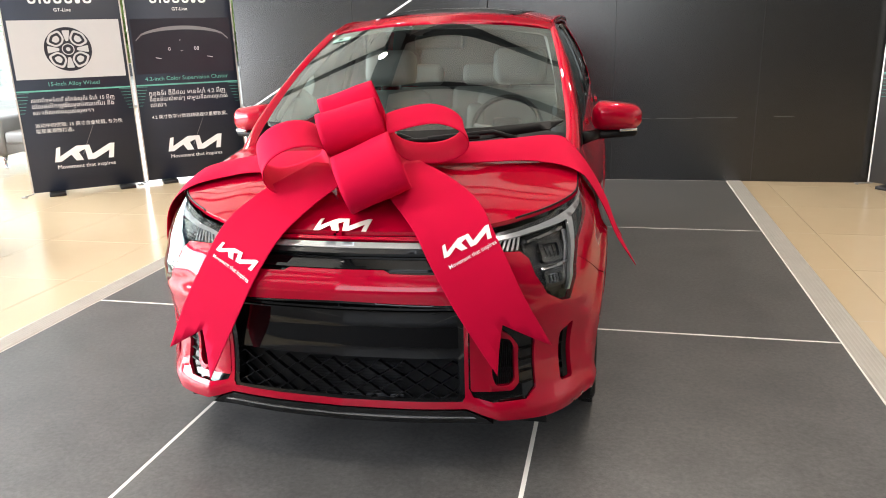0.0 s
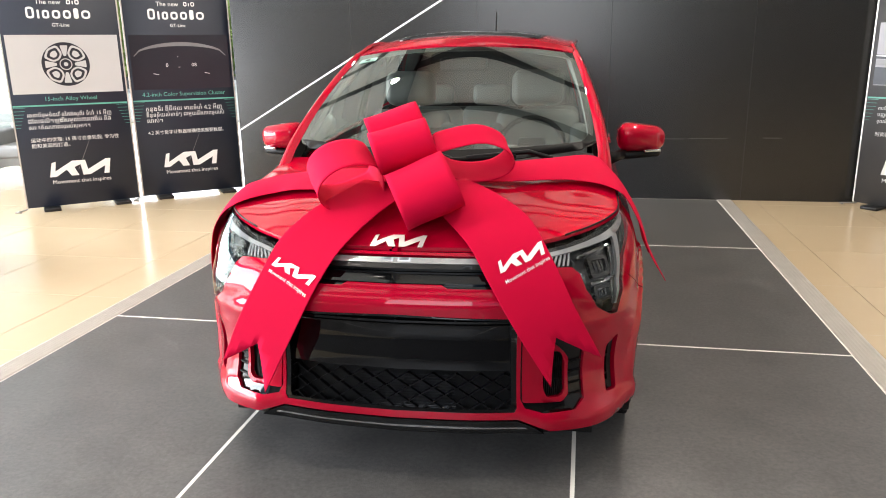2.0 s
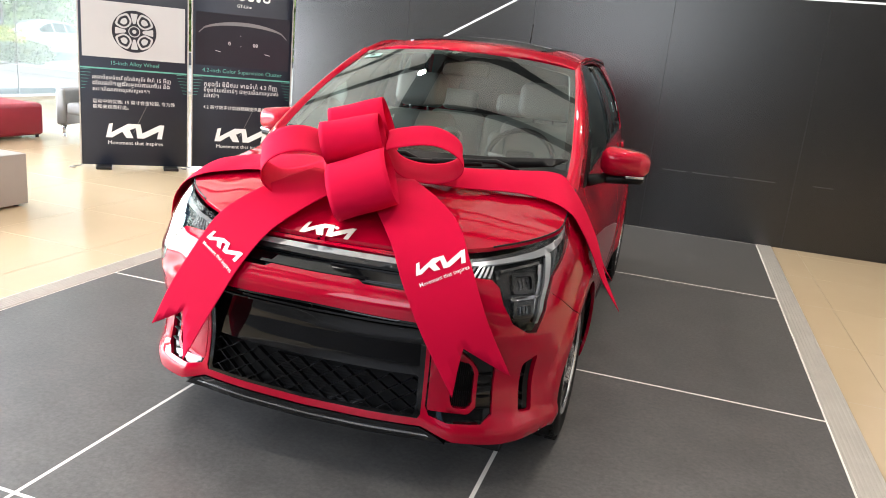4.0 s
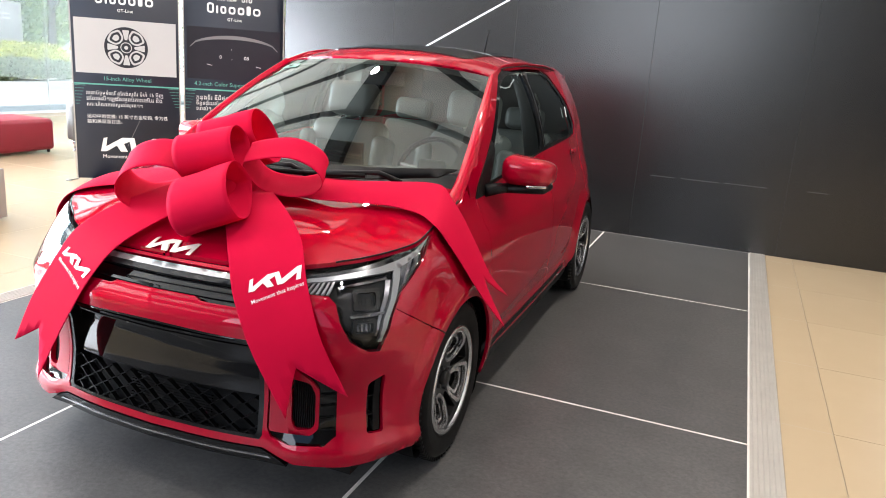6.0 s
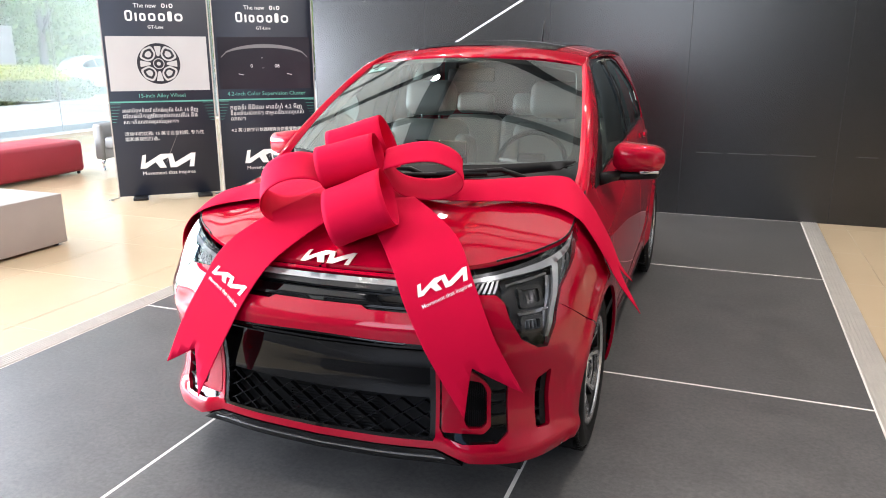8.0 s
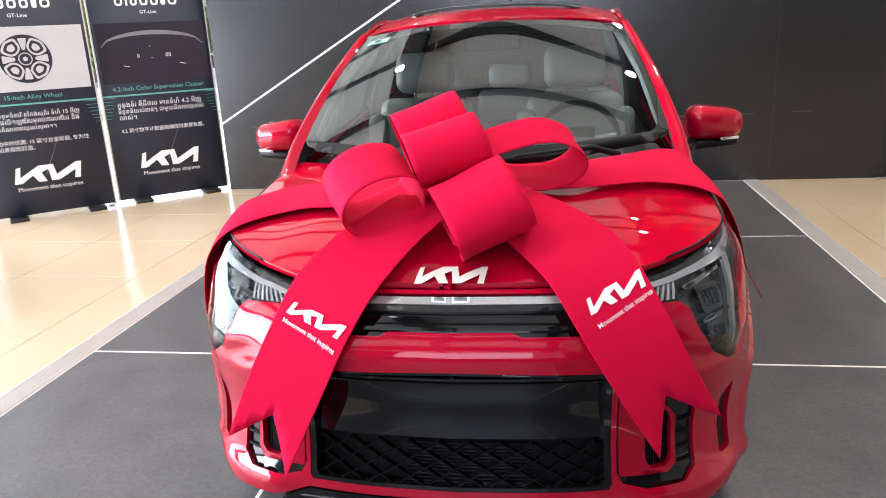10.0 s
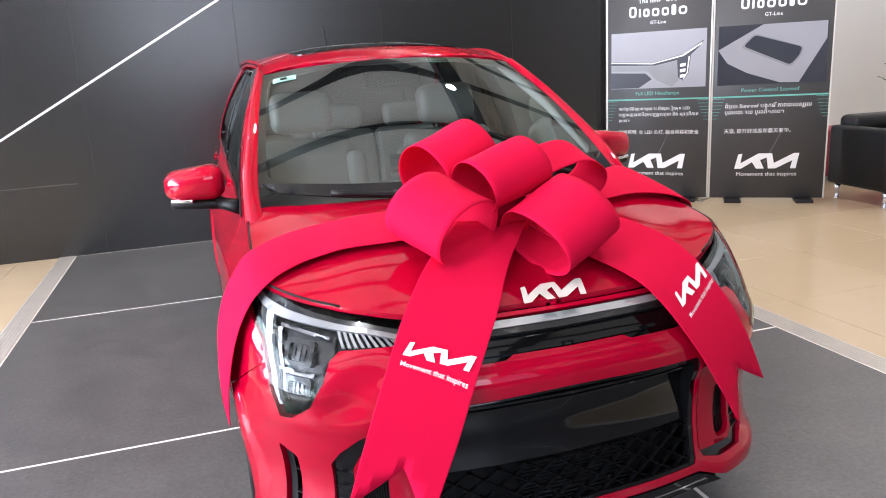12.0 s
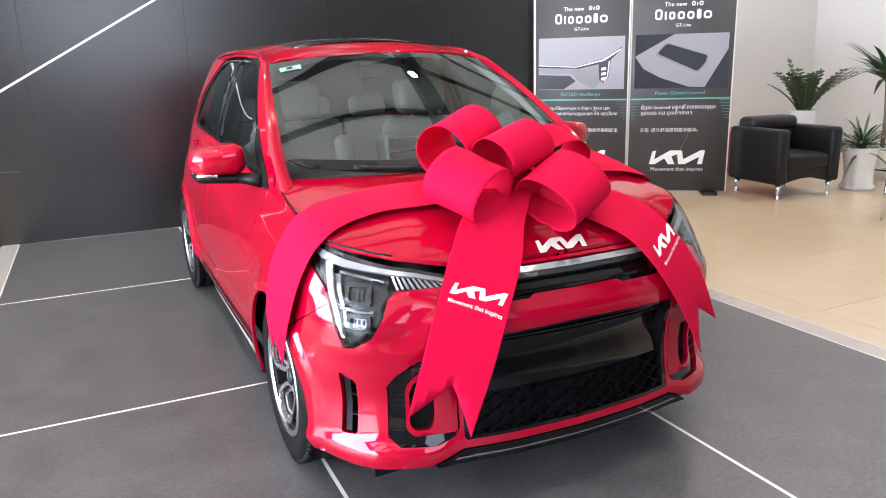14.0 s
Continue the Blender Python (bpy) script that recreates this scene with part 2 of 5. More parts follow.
def sheet(bm, shape, outline, holes=(), step=.03, off=0.0, rim=0.0, both=False, stretch=1.0):
    """Lays a flat outline with holes on a curved surface shape(u, v, off), with its edges turned in by rim; both: closes the back too."""
    loops = [split_edges(list(p), step) for p in (outline, *holes)]
    lo = np.min(np.array(loops[0]), 0)
    hi = np.max(np.array(loops[0]), 0)
    gu, gv = np.meshgrid(np.arange(lo[0] + step / 2, hi[0], step * stretch), np.arange(lo[1] + step / 2, hi[1], step))
    gu, gv = gu.ravel(), gv.ravel()
    keep = inside(gu, gv, loops[0])
    for h in loops[1:]:
        keep &= ~inside(gu, gv, h)
    gu, gv = gu[keep], gv[keep]
    edge = np.array([p for l in loops for p in l])
    if len(gu):
        far = np.array([np.min((edge[:, 0] - a) ** 2 + (edge[:, 1] - b) ** 2) for a, b in zip(gu, gv)]) > (step * .45) ** 2
        gu, gv = gu[far], gv[far]
    pts = [Vector(p) for p in edge] + [Vector((a, b)) for a, b in zip(gu, gv)]
    sides, at = [], 0
    for l in loops:
        sides += [(at + i, at + (i + 1) % len(l)) for i in range(len(l))]
        at += len(l)
    co, _, faces, _, _, _ = delaunay_2d_cdt(pts, sides, [], 0, 1e-6)
    mid = np.array([sum((co[i] for i in f), Vector((0, 0))) / len(f) for f in faces])
    ok = inside(mid[:, 0], mid[:, 1], loops[0])
    for h in loops[1:]:
        ok &= ~inside(mid[:, 0], mid[:, 1], h)
    front = [bm.verts.new(shape(c[0], c[1], off)) for c in co]
    kept = [f for f, k in zip(faces, ok) if k]
    made = []
    for f in kept:
        try:
            made.append(bm.faces.new([front[i] for i in f]))
        except ValueError:
            pass
    if made:
        made[0].normal_update()
        f = kept[0]
        out = Vector(shape(co[f[0]][0], co[f[0]][1], off + .01)) - Vector(shape(co[f[0]][0], co[f[0]][1], off))
        if made[0].normal.dot(out) < 0:
            for g in made:
                g.normal_flip()
    if rim:
        use = {}
        for f in kept:
            for i in range(len(f)):
                a, b = f[i], f[(i + 1) % len(f)]
                use[tuple(sorted((a, b)))] = use.get(tuple(sorted((a, b))), 0) + 1
        back, top = {}, {}
        for a, b in [e for e, n in use.items() if n == 1]:
            for i in (a, b):
                if i not in back:
                    back[i] = bm.verts.new(shape(co[i][0], co[i][1], off - rim))
                    top[i] = bm.verts.new(shape(co[i][0], co[i][1], off))
            bm.faces.new((top[a], top[b], back[b], back[a]))
        if both:
            rear = [back.get(i) or bm.verts.new(shape(c[0], c[1], off - rim)) for i, c in enumerate(co)]
            for f in kept:
                bm.faces.new([rear[i] for i in f][::-1])
    for v in [v for v in front if not v.link_faces]:
        bm.verts.remove(v)


def laid(name, shape, outline, mat, parent, holes=(), step=.03, off=0.0, rim=0.0, label="", both=False, stretch=1.0):
    bm = bmesh.new()
    sheet(bm, shape, outline, holes, step, off, rim, both, stretch)
    return part(name, bm, mat, parent, label)


def flip(poly):
    return [(-a, b) for a, b in poly][::-1]


def thing(name, label, category, x=0.0, y=0.0, z=0.0, rz=0.0, group=""):
    ob = new(name)
    ob.matrix_world = pose(x, y, z, 0, 0, rz)
    return tagged(ob, label, category, group)


# ---- the showroom ----
def setting(name, size, mat, label="", bevel=0.0):
    return tagged(block(name, size, mat, None, bevel), label, "", "", "structure")


floor = setting("floor", (-10.2, 8.6, -8.2, 12.3, -.12, -.004), DARK_JOINT, "pale beige polished tile floor with thin joints")
setting("wall_back", (2.9, 8.6, 5.32, 5.5, 0, 4.4), WALL_WHITE, "plain white painted wall")
setting("wall_side", (2.9, 3.1, 5.5, 12.2, 0, 4.4), WALL_WHITE, "plain white painted wall")
setting("wall_right", (8.4, 8.6, -1.4, 5.32, 0, 4.4), WALL_WHITE, "plain white painted wall")
# unseen stretch of wall, greyed so that it reflects less into the view
WALL_GREY = material("grey_wall_paint", (.30, .296, .29), .7, 0, (.34, .336, .33), 1.5, .8, .08, 160)
setting("wall_right_front", (8.4, 8.6, -8.2, -1.4, 0, 4.4), WALL_GREY, "unseen mid-grey wall, toned down to dim the reflections")
setting("baseboard", (8.38, 8.4, -1.4, 5.32, 0, .12), material("dark_baseboard", (.05, .045, .04), .4, 0, (.07, .06, .055), 5, .6), "dark baseboard along the white wall")
setting("wall_feature", (-2.83, 3.02, 4.34, 4.52, 0, 3.3), WALL_BLACK, "charcoal panelled feature wall behind the car")
setting("ceiling", (-10.2, 8.6, -8.2, 12.3, 4.4, 4.6), CEILING, "white ceiling")
for k in range(15):
    setting("ceiling_beam", (-10.0, 8.4, -6.95 + 1.2 * k, -6.85 + 1.2 * k, 4.28, 4.4), BEAM, "slim dark steel ceiling beam")
for x in (-6.2, -1.42, 1.75, 6.0):
    setting("ceiling_beam", (x - .17, x + .17, -8.0, 11.8, 4.22, 4.4), BEAM, "broad dark steel ceiling beam")
LAMP = glow("lamp_glow", (1.0, .93, .82), 14.0)


def downlight(x, y):
    ob = thing("ceiling_downlight", "round warm ceiling downlight in a dark beam", "lamp", x, y, 4.205, 0, "ceiling downlights")
    bm = bmesh.new()
    lathe(bm, [(.095, .015), (.095, -.02), (.070, -.02), (.066, .0)], 24)
    part("housing", bm, BEAM, ob)
    bm = bmesh.new()
    lathe(bm, [(0.001, -.004), (.066, -.004)], 24)
    part("diffuser", bm, LAMP, ob)
    return ob


first_lamp = downlight(-1.52, 2.4)
for x in (-6.2, -1.52, 1.62, 6.0):
    for y in (-3.6, -1.55, .5, 2.4, 4.0):
        if not (x == -1.52 and y == 2.4):
            copy_thing(first_lamp, pose(x, y, 4.205))


def stripe(name, xa, za, xb, zb, half):
    bm = bmesh.new()
    d = Vector((xb - xa, 0, zb - za)).normalized()
    n = Vector((-d.z, 0, d.x)) * half
    a, b = Vector((xa, 4.337, za)), Vector((xb, 4.337, zb))
    vs = [bm.verts.new(p) for p in (a - n, b - n, b + n, a + n)]
    f = bm.faces.new(vs)
    r = bmesh.ops.extrude_face_region(bm, geom=[f])
    bmesh.ops.translate(bm, vec=(0, .003, 0), verts=[v for v in r["geom"] if isinstance(v, bmesh.types.BMVert)])
    bmesh.ops.recalc_face_normals(bm, faces=bm.faces)
    return tagged(part(name, bm, WHITE, None, flat=True), "thin white inlaid line on the charcoal wall", "", "", "structure")


stripe("trim_line", -2.83, .625, -.30, 2.068, .008)
stripe("trim_line", -.30, 2.075, 3.0, 2.083, .008)

SCUFF = material("pale_scuff", (.10, .095, .09), .7, 0, (.05, .05, .05), 30, .8)
JOINT = material("wall_panel_joint", (.008, .008, .008), .6, 0, (.012, .012, .012), 9, .6)
for xa, xb, z in ((.95, 1.16, .556), (1.21, 1.52, .558), (1.56, 1.90, .562), (-2.55, -1.75, .585), (2.2, 2.36, .57)):
    setting("wall_scuff", (xa, xb, 4.3385, 4.34, z, z + .004), SCUFF, "faint pale scuff line on the charcoal wall")
for x in (-1.61, -.39, .83, 2.05):
    setting("wall_joint", (x, x + .003, 4.3388, 4.34, .0, 3.3), JOINT, "fine vertical panel joint of the wall")

# glazing on two sides
ALU = material("grey_window_frame", (.55, .57, .58), .4, .2, (.6, .62, .63), 6, .6)


def glazing(name, x0, y0, x1, y1, count, foot=0.0, label="full-height showroom glazing with slim joints"):
    win = tagged(new(name), label, "", "", "structure")
    l = math.hypot(x1 - x0, y1 - y0)
    turn = math.degrees(math.atan2(y1 - y0, x1 - x0))
    win.matrix_world = pose(x0, y0, 0, 0, 0, turn)
    w = l / count
    for i in range(count):
        p = block("pane", (i * w + .012, (i + 1) * w - .012, -.006, .006, foot + .05, 4.36), PANE, win)
        p.visible_shadow = False
    for i in range(count + 1):
        block("mullion", (i * w - .004, i * w + .004, -.010, .010, foot + .04, 4.38), ALU, win)
    block("window_sill", (0, l, -.04, .04, foot, foot + .05), ALU, win)
    block("window_head", (0, l, -.04, .04, 4.36, 4.4), ALU, win)
    return win


glazing("window_1", -10, -7.8, -10, 12.0, 9)
glazing("window_2", -10, 12.0, 2.9, 12.0, 5)
# unseen front walls, added dark to shape what wall, floor and car reflect
WALL_DIM = material("charcoal_wall_paint", (.030, .030, .031), .8, 0, (.042, .042, .043), 1.5, .8)
glazing("window_3", -2.4, -8.2, 2.6, -8.2, 3, 1.4, "row of high showroom windows over a dark dado")
setting("wall_front_return", (2.6, 8.6, -8.3, -8.1, 1.4, 4.4), WALL_DIM, "unseen charcoal wall, kept dark for the reflections")
setting("wall_front", (-10.2, -2.4, -8.3, -8.1, 1.4, 4.4), WALL_DIM, "unseen charcoal wall, kept dark for the reflections")
setting("wall_front_dado", (-10.2, 8.6, -8.3, -8.09, 0, 1.4), WALL_DIM, "unseen charcoal dado, kept dark for the reflections")



# ---- the car's surfaces, in its own metres: front axle at y = 0, nose towards -y ----
def curve(*pairs):
    """A smooth line through (at, value) pairs, monotone between them."""
    ax = [p[0] for p in pairs]
    ay = [p[1] for p in pairs]
    d = [(ay[i + 1] - ay[i]) / (ax[i + 1] - ax[i]) for i in range(len(ax) - 1)]
    m = [d[0]] + [0 if d[i - 1] * d[i] <= 0 else 2 * d[i - 1] * d[i] / (d[i - 1] + d[i]) for i in range(1, len(d))] + [d[-1]]

    def value(t):
        if t <= ax[0]:
            return ay[0] + m[0] * (t - ax[0])
        if t >= ax[-1]:
            return ay[-1] + m[-1] * (t - ax[-1])
        i = max(k for k in range(len(ax) - 1) if ax[k] <= t)
        h = ax[i + 1] - ax[i]
        q = (t - ax[i]) / h
        return ((1 + 2 * q) * (1 - q) ** 2 * ay[i] + q * (1 - q) ** 2 * h * m[i]
                + q * q * (3 - 2 * q) * ay[i + 1] + q * q * (q - 1) * h * m[i + 1])
    return value


def soften(f, a, b, width, n):
    """The line f evened out over width, kept at n + 1 even steps and read back without kinks."""
    h = (b - a) / n
    taps = ((-1, .1), (-.5, .23), (0, .34), (.5, .23), (1, .1))
    y = [sum(w * f(min(b, max(a, a + h * i)) + k * width) for k, w in taps) for i in range(-1, n + 3)]

    def value(t):
        if t <= a or t >= b:
            return f(t) + (y[1] - f(a) if t <= a else y[n + 1] - f(b))
        i = min(n - 1, int((t - a) / h))
        q = (t - a) / h - i
        p0, p1, p2, p3 = y[i:i + 4]
        return p1 + .5 * q * (p2 - p0 + q * (2 * p0 - 5 * p1 + 4 * p2 - p3 + q * (3 * (p1 - p2) + p3 - p0)))
    return value


def smooth(a, b, t):
    q = min(1.0, max(0.0, (t - a) / (b - a)))
    return q * q * (3 - 2 * q)


# the outline from above, from the nose round the corner along the flank, by its length
PLAN = [(0, -.668), (.2, -.658), (.385, -.630), (.52, -.592), (.62, -.538), (.69, -.462), (.735, -.37), (.757, -.27),
        (.768, -.1), (.772, .2), (.772, 1.0), (.765, 1.8), (.745, 2.35), (.70, 2.68), (.6, 2.86), (.3, 2.94), (0, 2.95)]
LENGTHS = [0.0]
for (xa, ya), (xb, yb) in zip(PLAN, PLAN[1:]):
    LENGTHS.append(LENGTHS[-1] + math.hypot(xb - xa, yb - ya))
plan_x = curve(*[(l, p[0]) for l, p in zip(LENGTHS, PLAN)])
plan_y = curve(*[(l, p[1]) for l, p in zip(LENGTHS, PLAN)])
plan_x = soften(plan_x, .25, 4.4, .05, 140)
plan_y = soften(plan_y, .25, 4.4, .05, 140)
nose_in = curve((.10, .10), (.15, .035), (.19, .004), (.24, .0), (.30, .012), (.40, .022), (.50, .015), (.55, .0), (.61, .0),
                (.65, .018), (.70, .045), (.76, .095), (.82, .16), (.9, .25))
flank_in = curve((.10, .09), (.15, .055), (.22, .022), (.35, .004), (.48, .0), (.60, .0), (.70, .006), (.77, .022), (.83, .06),
                 (.90, .088), (.96, .11), (1.02, .135), (1.1, .17))

flank_in = soften(flank_in, .12, 1.08, .03, 80)


def skirt(s, z, off=0.0):
    """The body below the bonnet and the windows: s metres round from the nose, at height z, off metres proud."""
    side = -1 if s < 0 else 1
    a = abs(s)
    def place(a, z):
        x, y = plan_x(a), plan_y(a)
        x1, y1 = plan_x(a + .004), plan_y(a + .004)
        l = math.hypot(x1 - x, y1 - y)
        nx, ny = (y1 - y) / l, -(x1 - x) / l
        w = smooth(1.0, .62, a)
        inset = w * nose_in(z) + (1 - w) * flank_in(z) * (1 if z < .7 else 1 - .35 * smooth(.5, 1.9, y))
        for yw in (0.0, 2.385):
            r = math.hypot(y - yw, z - .292)
            inset -= (.012 * smooth(.47, .335, r) + .012 * smooth(.385, .355, r)) * smooth(.45, .75, x)
        c = smooth(.42, .58, a) * smooth(1.0, .86, a)
        inset += c * (.005 * math.exp(-((z - .36) / .07) ** 2) - .005 * math.exp(-((z - .49) / .05) ** 2))
        inset -= .016 * smooth(.280, .222, z) * smooth(.38, .50, a) * smooth(1.0, .9, a)
        inset += .017 * math.exp(-((a - .545) / .080) ** 2 - ((z - .605 + .35 * (a - .545)) / .050) ** 2)
        inset += .012 * math.exp(-((z - .30 - .03 * y) / .05) ** 2) * smooth(.35, .6, y) * smooth(2.1, 1.8, y)
        return x - nx * inset, y - ny * inset, z
    p = place(a, z)
    if off:
        q, r = place(a + .006, z), place(a, z + .006)
        u = [q[i] - p[i] for i in range(3)]
        v = [r[i] - p[i] for i in range(3)]
        n = (u[1] * v[2] - u[2] * v[1], u[2] * v[0] - u[0] * v[2], u[0] * v[1] - u[1] * v[0])
        l = math.sqrt(n[0] ** 2 + n[1] ** 2 + n[2] ** 2)
        p = [p[i] + off * n[i] / l for i in range(3)]
    return (side * p[0], p[1], p[2])


# the upper edge of the skirt: under the bonnet's lip, over the headlamp, up the wing to the windscreen's corner
skirt_top = curve((0, .762), (.38, .768), (.52, .783), (.70, .799), (.90, .829), (1.0, .843), (1.12, .866), (1.35, .905), (1.53, .955))
EDGE = [skirt(.02 * i, skirt_top(.02 * i)) for i in range(78)]
edge_x = curve(*[(p[1], p[0]) for p in EDGE])
edge_z = curve(*[(p[1], p[2]) for p in EDGE])
edge_x = soften(edge_x, -.5, .22, .03, 60)
edge_z = soften(edge_z, -.5, .22, .03, 60)
spine = curve((-.60, .755), (-.573, .765), (-.52, .795), (-.42, .832), (-.2, .882), (0, .922), (.12, .942), (.3, .97))
spine = soften(spine, -.52, .25, .04, 60)


def bonnet(x, y, off=0.0):
    w = max(.02, edge_x(max(y, EDGE[0][1])))
    q = min(1.2, abs(x) / w)
    z = spine(y) + (edge_z(max(y, EDGE[0][1])) - spine(y)) * q ** 2.4
    z += .008 * smooth(.52, .36, abs(x) + .12 * (y - .1)) * smooth(-.56, -.3, y) * smooth(.16, -.05, y)
    return (x, y, z + off)


# the glasshouse's side, by y and z
def cabin(y, z, off=0.0):
    h = z - .93
    x = .690 - .010 * smooth(1.2, .3, y) - .07 * smooth(2.1, 2.75, y) - .10 * h - .60 * max(0, h) ** 2
    return (x + off * .95, y, z + off * .3)


def screen(u, v, off=0.0):
    """The windscreen: u from -1 to 1 across, v from 0 at its foot to 1 at the roof."""
    x = u * (.628 + (.515 - .628) * max(0, v) ** 1.25)
    y = .235 + (.885 - .235) * v - (.135 - .045 * v) * (1 - u * u) + off * -.45
    z = .965 + (1.345 - .965) * v + (1 - u * u) * (-.018 + .055 * v) + .02 * math.sin(math.pi * v) + off * .89
    return (x, y, z)


def roof(u, y, off=0.0):
    """The roof: u from -1 to 1 across, by y."""
    w = .515 + .015 * smooth(.9, 1.3, y) - .05 * smooth(1.8, 2.7, y)
    zc = curve((.79, 1.382), (1.0, 1.432), (1.3, 1.463), (1.7, 1.470), (2.2, 1.452), (2.62, 1.40))(y)
    ze = curve((.79, 1.325), (.885, 1.345), (1.1, 1.382), (1.5, 1.398), (2.0, 1.388), (2.62, 1.34))(y)
    return (u * w, y, zc + (ze - zc) * abs(u) ** 2.6 + off)


# ---- the car ----
car = thing("car", "glossy red five-door hatchback with a gift bow on its bonnet", "car", .047, 0, 0, .65)
S0 = min((abs(plan_y(k * .001)), k * .001) for k in range(1000, 1500))[1]
REAR = S0 + 2.385


def arch(centre, radius, a, b, n=14):
    return [(centre + radius * math.cos(radians(a + (b - a) * k / n)), .292 + radius * math.sin(radians(a + (b - a) * k / n))) for k in range(n + 1)]


HEAD = [(.392, .742), (.405, .755), (.512, .772), (.70, .790), (.85, .817), (.93, .831), (1.095, .860), (1.0, .815), (.915, .770),
        (.83, .715), (.785, .65), (.752, .585), (.737, .553), (.70, .556), (.645, .588), (.612, .645), (.60, .692), (.575, .712), (.43, .717)]
INTAKE = [(-.378, .259), (.378, .259), (.386, .272), (.386, .560), (.37, .572), (0, .583), (-.37, .572), (-.386, .560), (-.386, .272)]
BARHOLE = [(-.372, .672), (-.33, .660), (-.17, .662), (-.15, .672), (.15, .672), (.17, .662), (.33, .660), (.372, .672), (.392, .717), (.40, .747), (0, .750), (-.40, .747), (-.392, .717)]
FOG = [(.400, .545), (.47, .535), (.535, .506), (.585, .470), (.613, .437), (.613, .285), (.575, .258), (.47, .256), (.412, .272), (.398, .30)]
SLOT = rounded([(.712, .445), (.768, .472), (.770, .278), (.712, .282)], .012)

half = [(0, .236), (.39, .236), (.44, .216), (.49, .198), (.64, .193), (.80, .196), (.90, .203), (.938, .21)]
half += [p for p in arch(S0, .312, 193, 128, 8)]
half += [(.8012, .6695)] + HEAD[10:] + [(.392, .745), (.392, .757), (0, .757)]
lower = [p for p in half if p[0] > 0]
bumper_outline = [(0, .236)] + lower + [(0, .757)] + flip(lower)
laid("front_bumper", skirt, bumper_outline, PAINT, car, [INTAKE, BARHOLE, FOG, flip(FOG), SLOT, flip(SLOT)], .016, 0, .02)

wing = HEAD[6:11][::1] + [(.8022, .671)] + arch(S0, .312, 127, -12, 22)
wing += [(1.53, .20), (1.5505, .22), (1.5505, .60), (1.5495, .90), (1.53, .953)] + [(k, skirt_top(k)) for k in (1.45, 1.35, 1.25, 1.15)]
for side in (1, -1):
    laid("wing", skirt, wing if side > 0 else flip(wing), PAINT, car, (), .020, 0, .012)

belt = curve((.30, .893), (.7, .935), (1.3, .983), (2.0, 1.012), (2.6, 1.05))


def belt_line(a, b, n=10):
    return [(a + (b - a) * k / n, belt(plan_y(a + (b - a) * k / n))) for k in range(n + 1)]


front_door = [(1.553, .25), (2.585, .25)] + belt_line(2.585, 1.553)
rear_door = [(2.591, .25), (3.20, .25)] + arch(REAR, .315, 172, 100, 8) + [(3.53, .80)] + belt_line(3.50, 2.591)
quarter = arch(REAR, .315, 99, -8, 18) + [(3.93, .22)] + [(4.2, .22), (4.75, .24), (4.75, .98), (4.2, 1.05)] + belt_line(3.9, 3.507, 4) + [(3.535, .80)]
doors = []
for side in (1, -1):
    f = (lambda p: p) if side > 0 else flip
    doors.append(laid("front_door", skirt, f(front_door), PAINT, car, (), .03, 0, .012))
    doors.append(laid("rear_door", skirt, f(rear_door), PAINT, car, (), .03, 0, .012))
    laid("rear_quarter", skirt, f(quarter), PAINT, car, (), .04, 0, .012)
    laid("sill", skirt, f([(1.50, .105), (3.25, .105), (3.2, .243), (1.55, .243), (1.53, .195)]), BLACK, car, (), .05, -.004, .02)
    laid("under_lip", skirt, f([(.46, .158), (.90, .158), (.90, .205), (.80, .199), (.64, .196), (.49, .202), (.46, .206)]), BLACK, car, (), .03, -.022, .02)

# dark inner shell that closes the gaps
bm = bmesh.new()
sheet(bm, skirt, [(-4.74, .3), (-3.98, .3)] + flip(arch(REAR, .35, -5, 185, 16))[::1] + [(-3.2, .18), (-1.58, .18)] + flip(arch(S0, .35, -12, 192, 16)) + [(-.86, .25), (.86, .25)]
      + arch(S0, .35, 192, -12, 16) + [(1.58, .18), (3.2, .18)] + arch(REAR, .35, 185, -5, 16) + [(3.98, .3), (4.74, .3), (4.74, .9)]
      + [(3.9, .95), (2.6, .95), (1.56, .87), (1.2, .80), (.8, .56), (.4, .60), (-.4, .60), (-.8, .56), (-1.2, .80), (-1.56, .87), (-2.6, .95), (-3.9, .95), (-4.74, .9)], (), .06, -.06)
part("inner_shell", bm, BLACK, car)

# bonnet
rim_pts = [(p[0], p[1]) for p in EDGE[::2]]
hood_edge = [(x * .994, y + .004) for x, y in rim_pts if y < .235]
cowl = [(.605, .228), (.5, .186), (.35, .143), (.18, .112), (0, .102)]
hood_half = hood_edge[1:] + cowl[:-1]
hood_outline = [(0, hood_edge[0][1])] + hood_half + [(0, .10)] + [(-x, y) for x, y in hood_half][::-1]
laid("bonnet", bonnet, hood_outline, PAINT, car, (), .024, .002, .014)

# dark shut lines between bonnet and wings
for sgn in (1, -1):
    bm = bmesh.new()
    tube(bm, [(sgn * x * .9965, y, bonnet(x * .9965, y)[2] + .0005) for x, y in hood_edge if y > -.46], .0032, 6)
    part("shut_line", bm, BLACK, car)

# windscreen, cowl, roof, pillars
laid("windscreen", screen, [(-1, .09), (-.97, .06), (-.9, .04), (-.5, .03), (0, .03), (.5, .03), (.9, .04), (.97, .06), (1, .09), (1, 1), (.5, 1), (0, 1), (-.5, 1), (-1, 1)], SCREEN_GLASS, car, (), .08, 0).visible_shadow = False
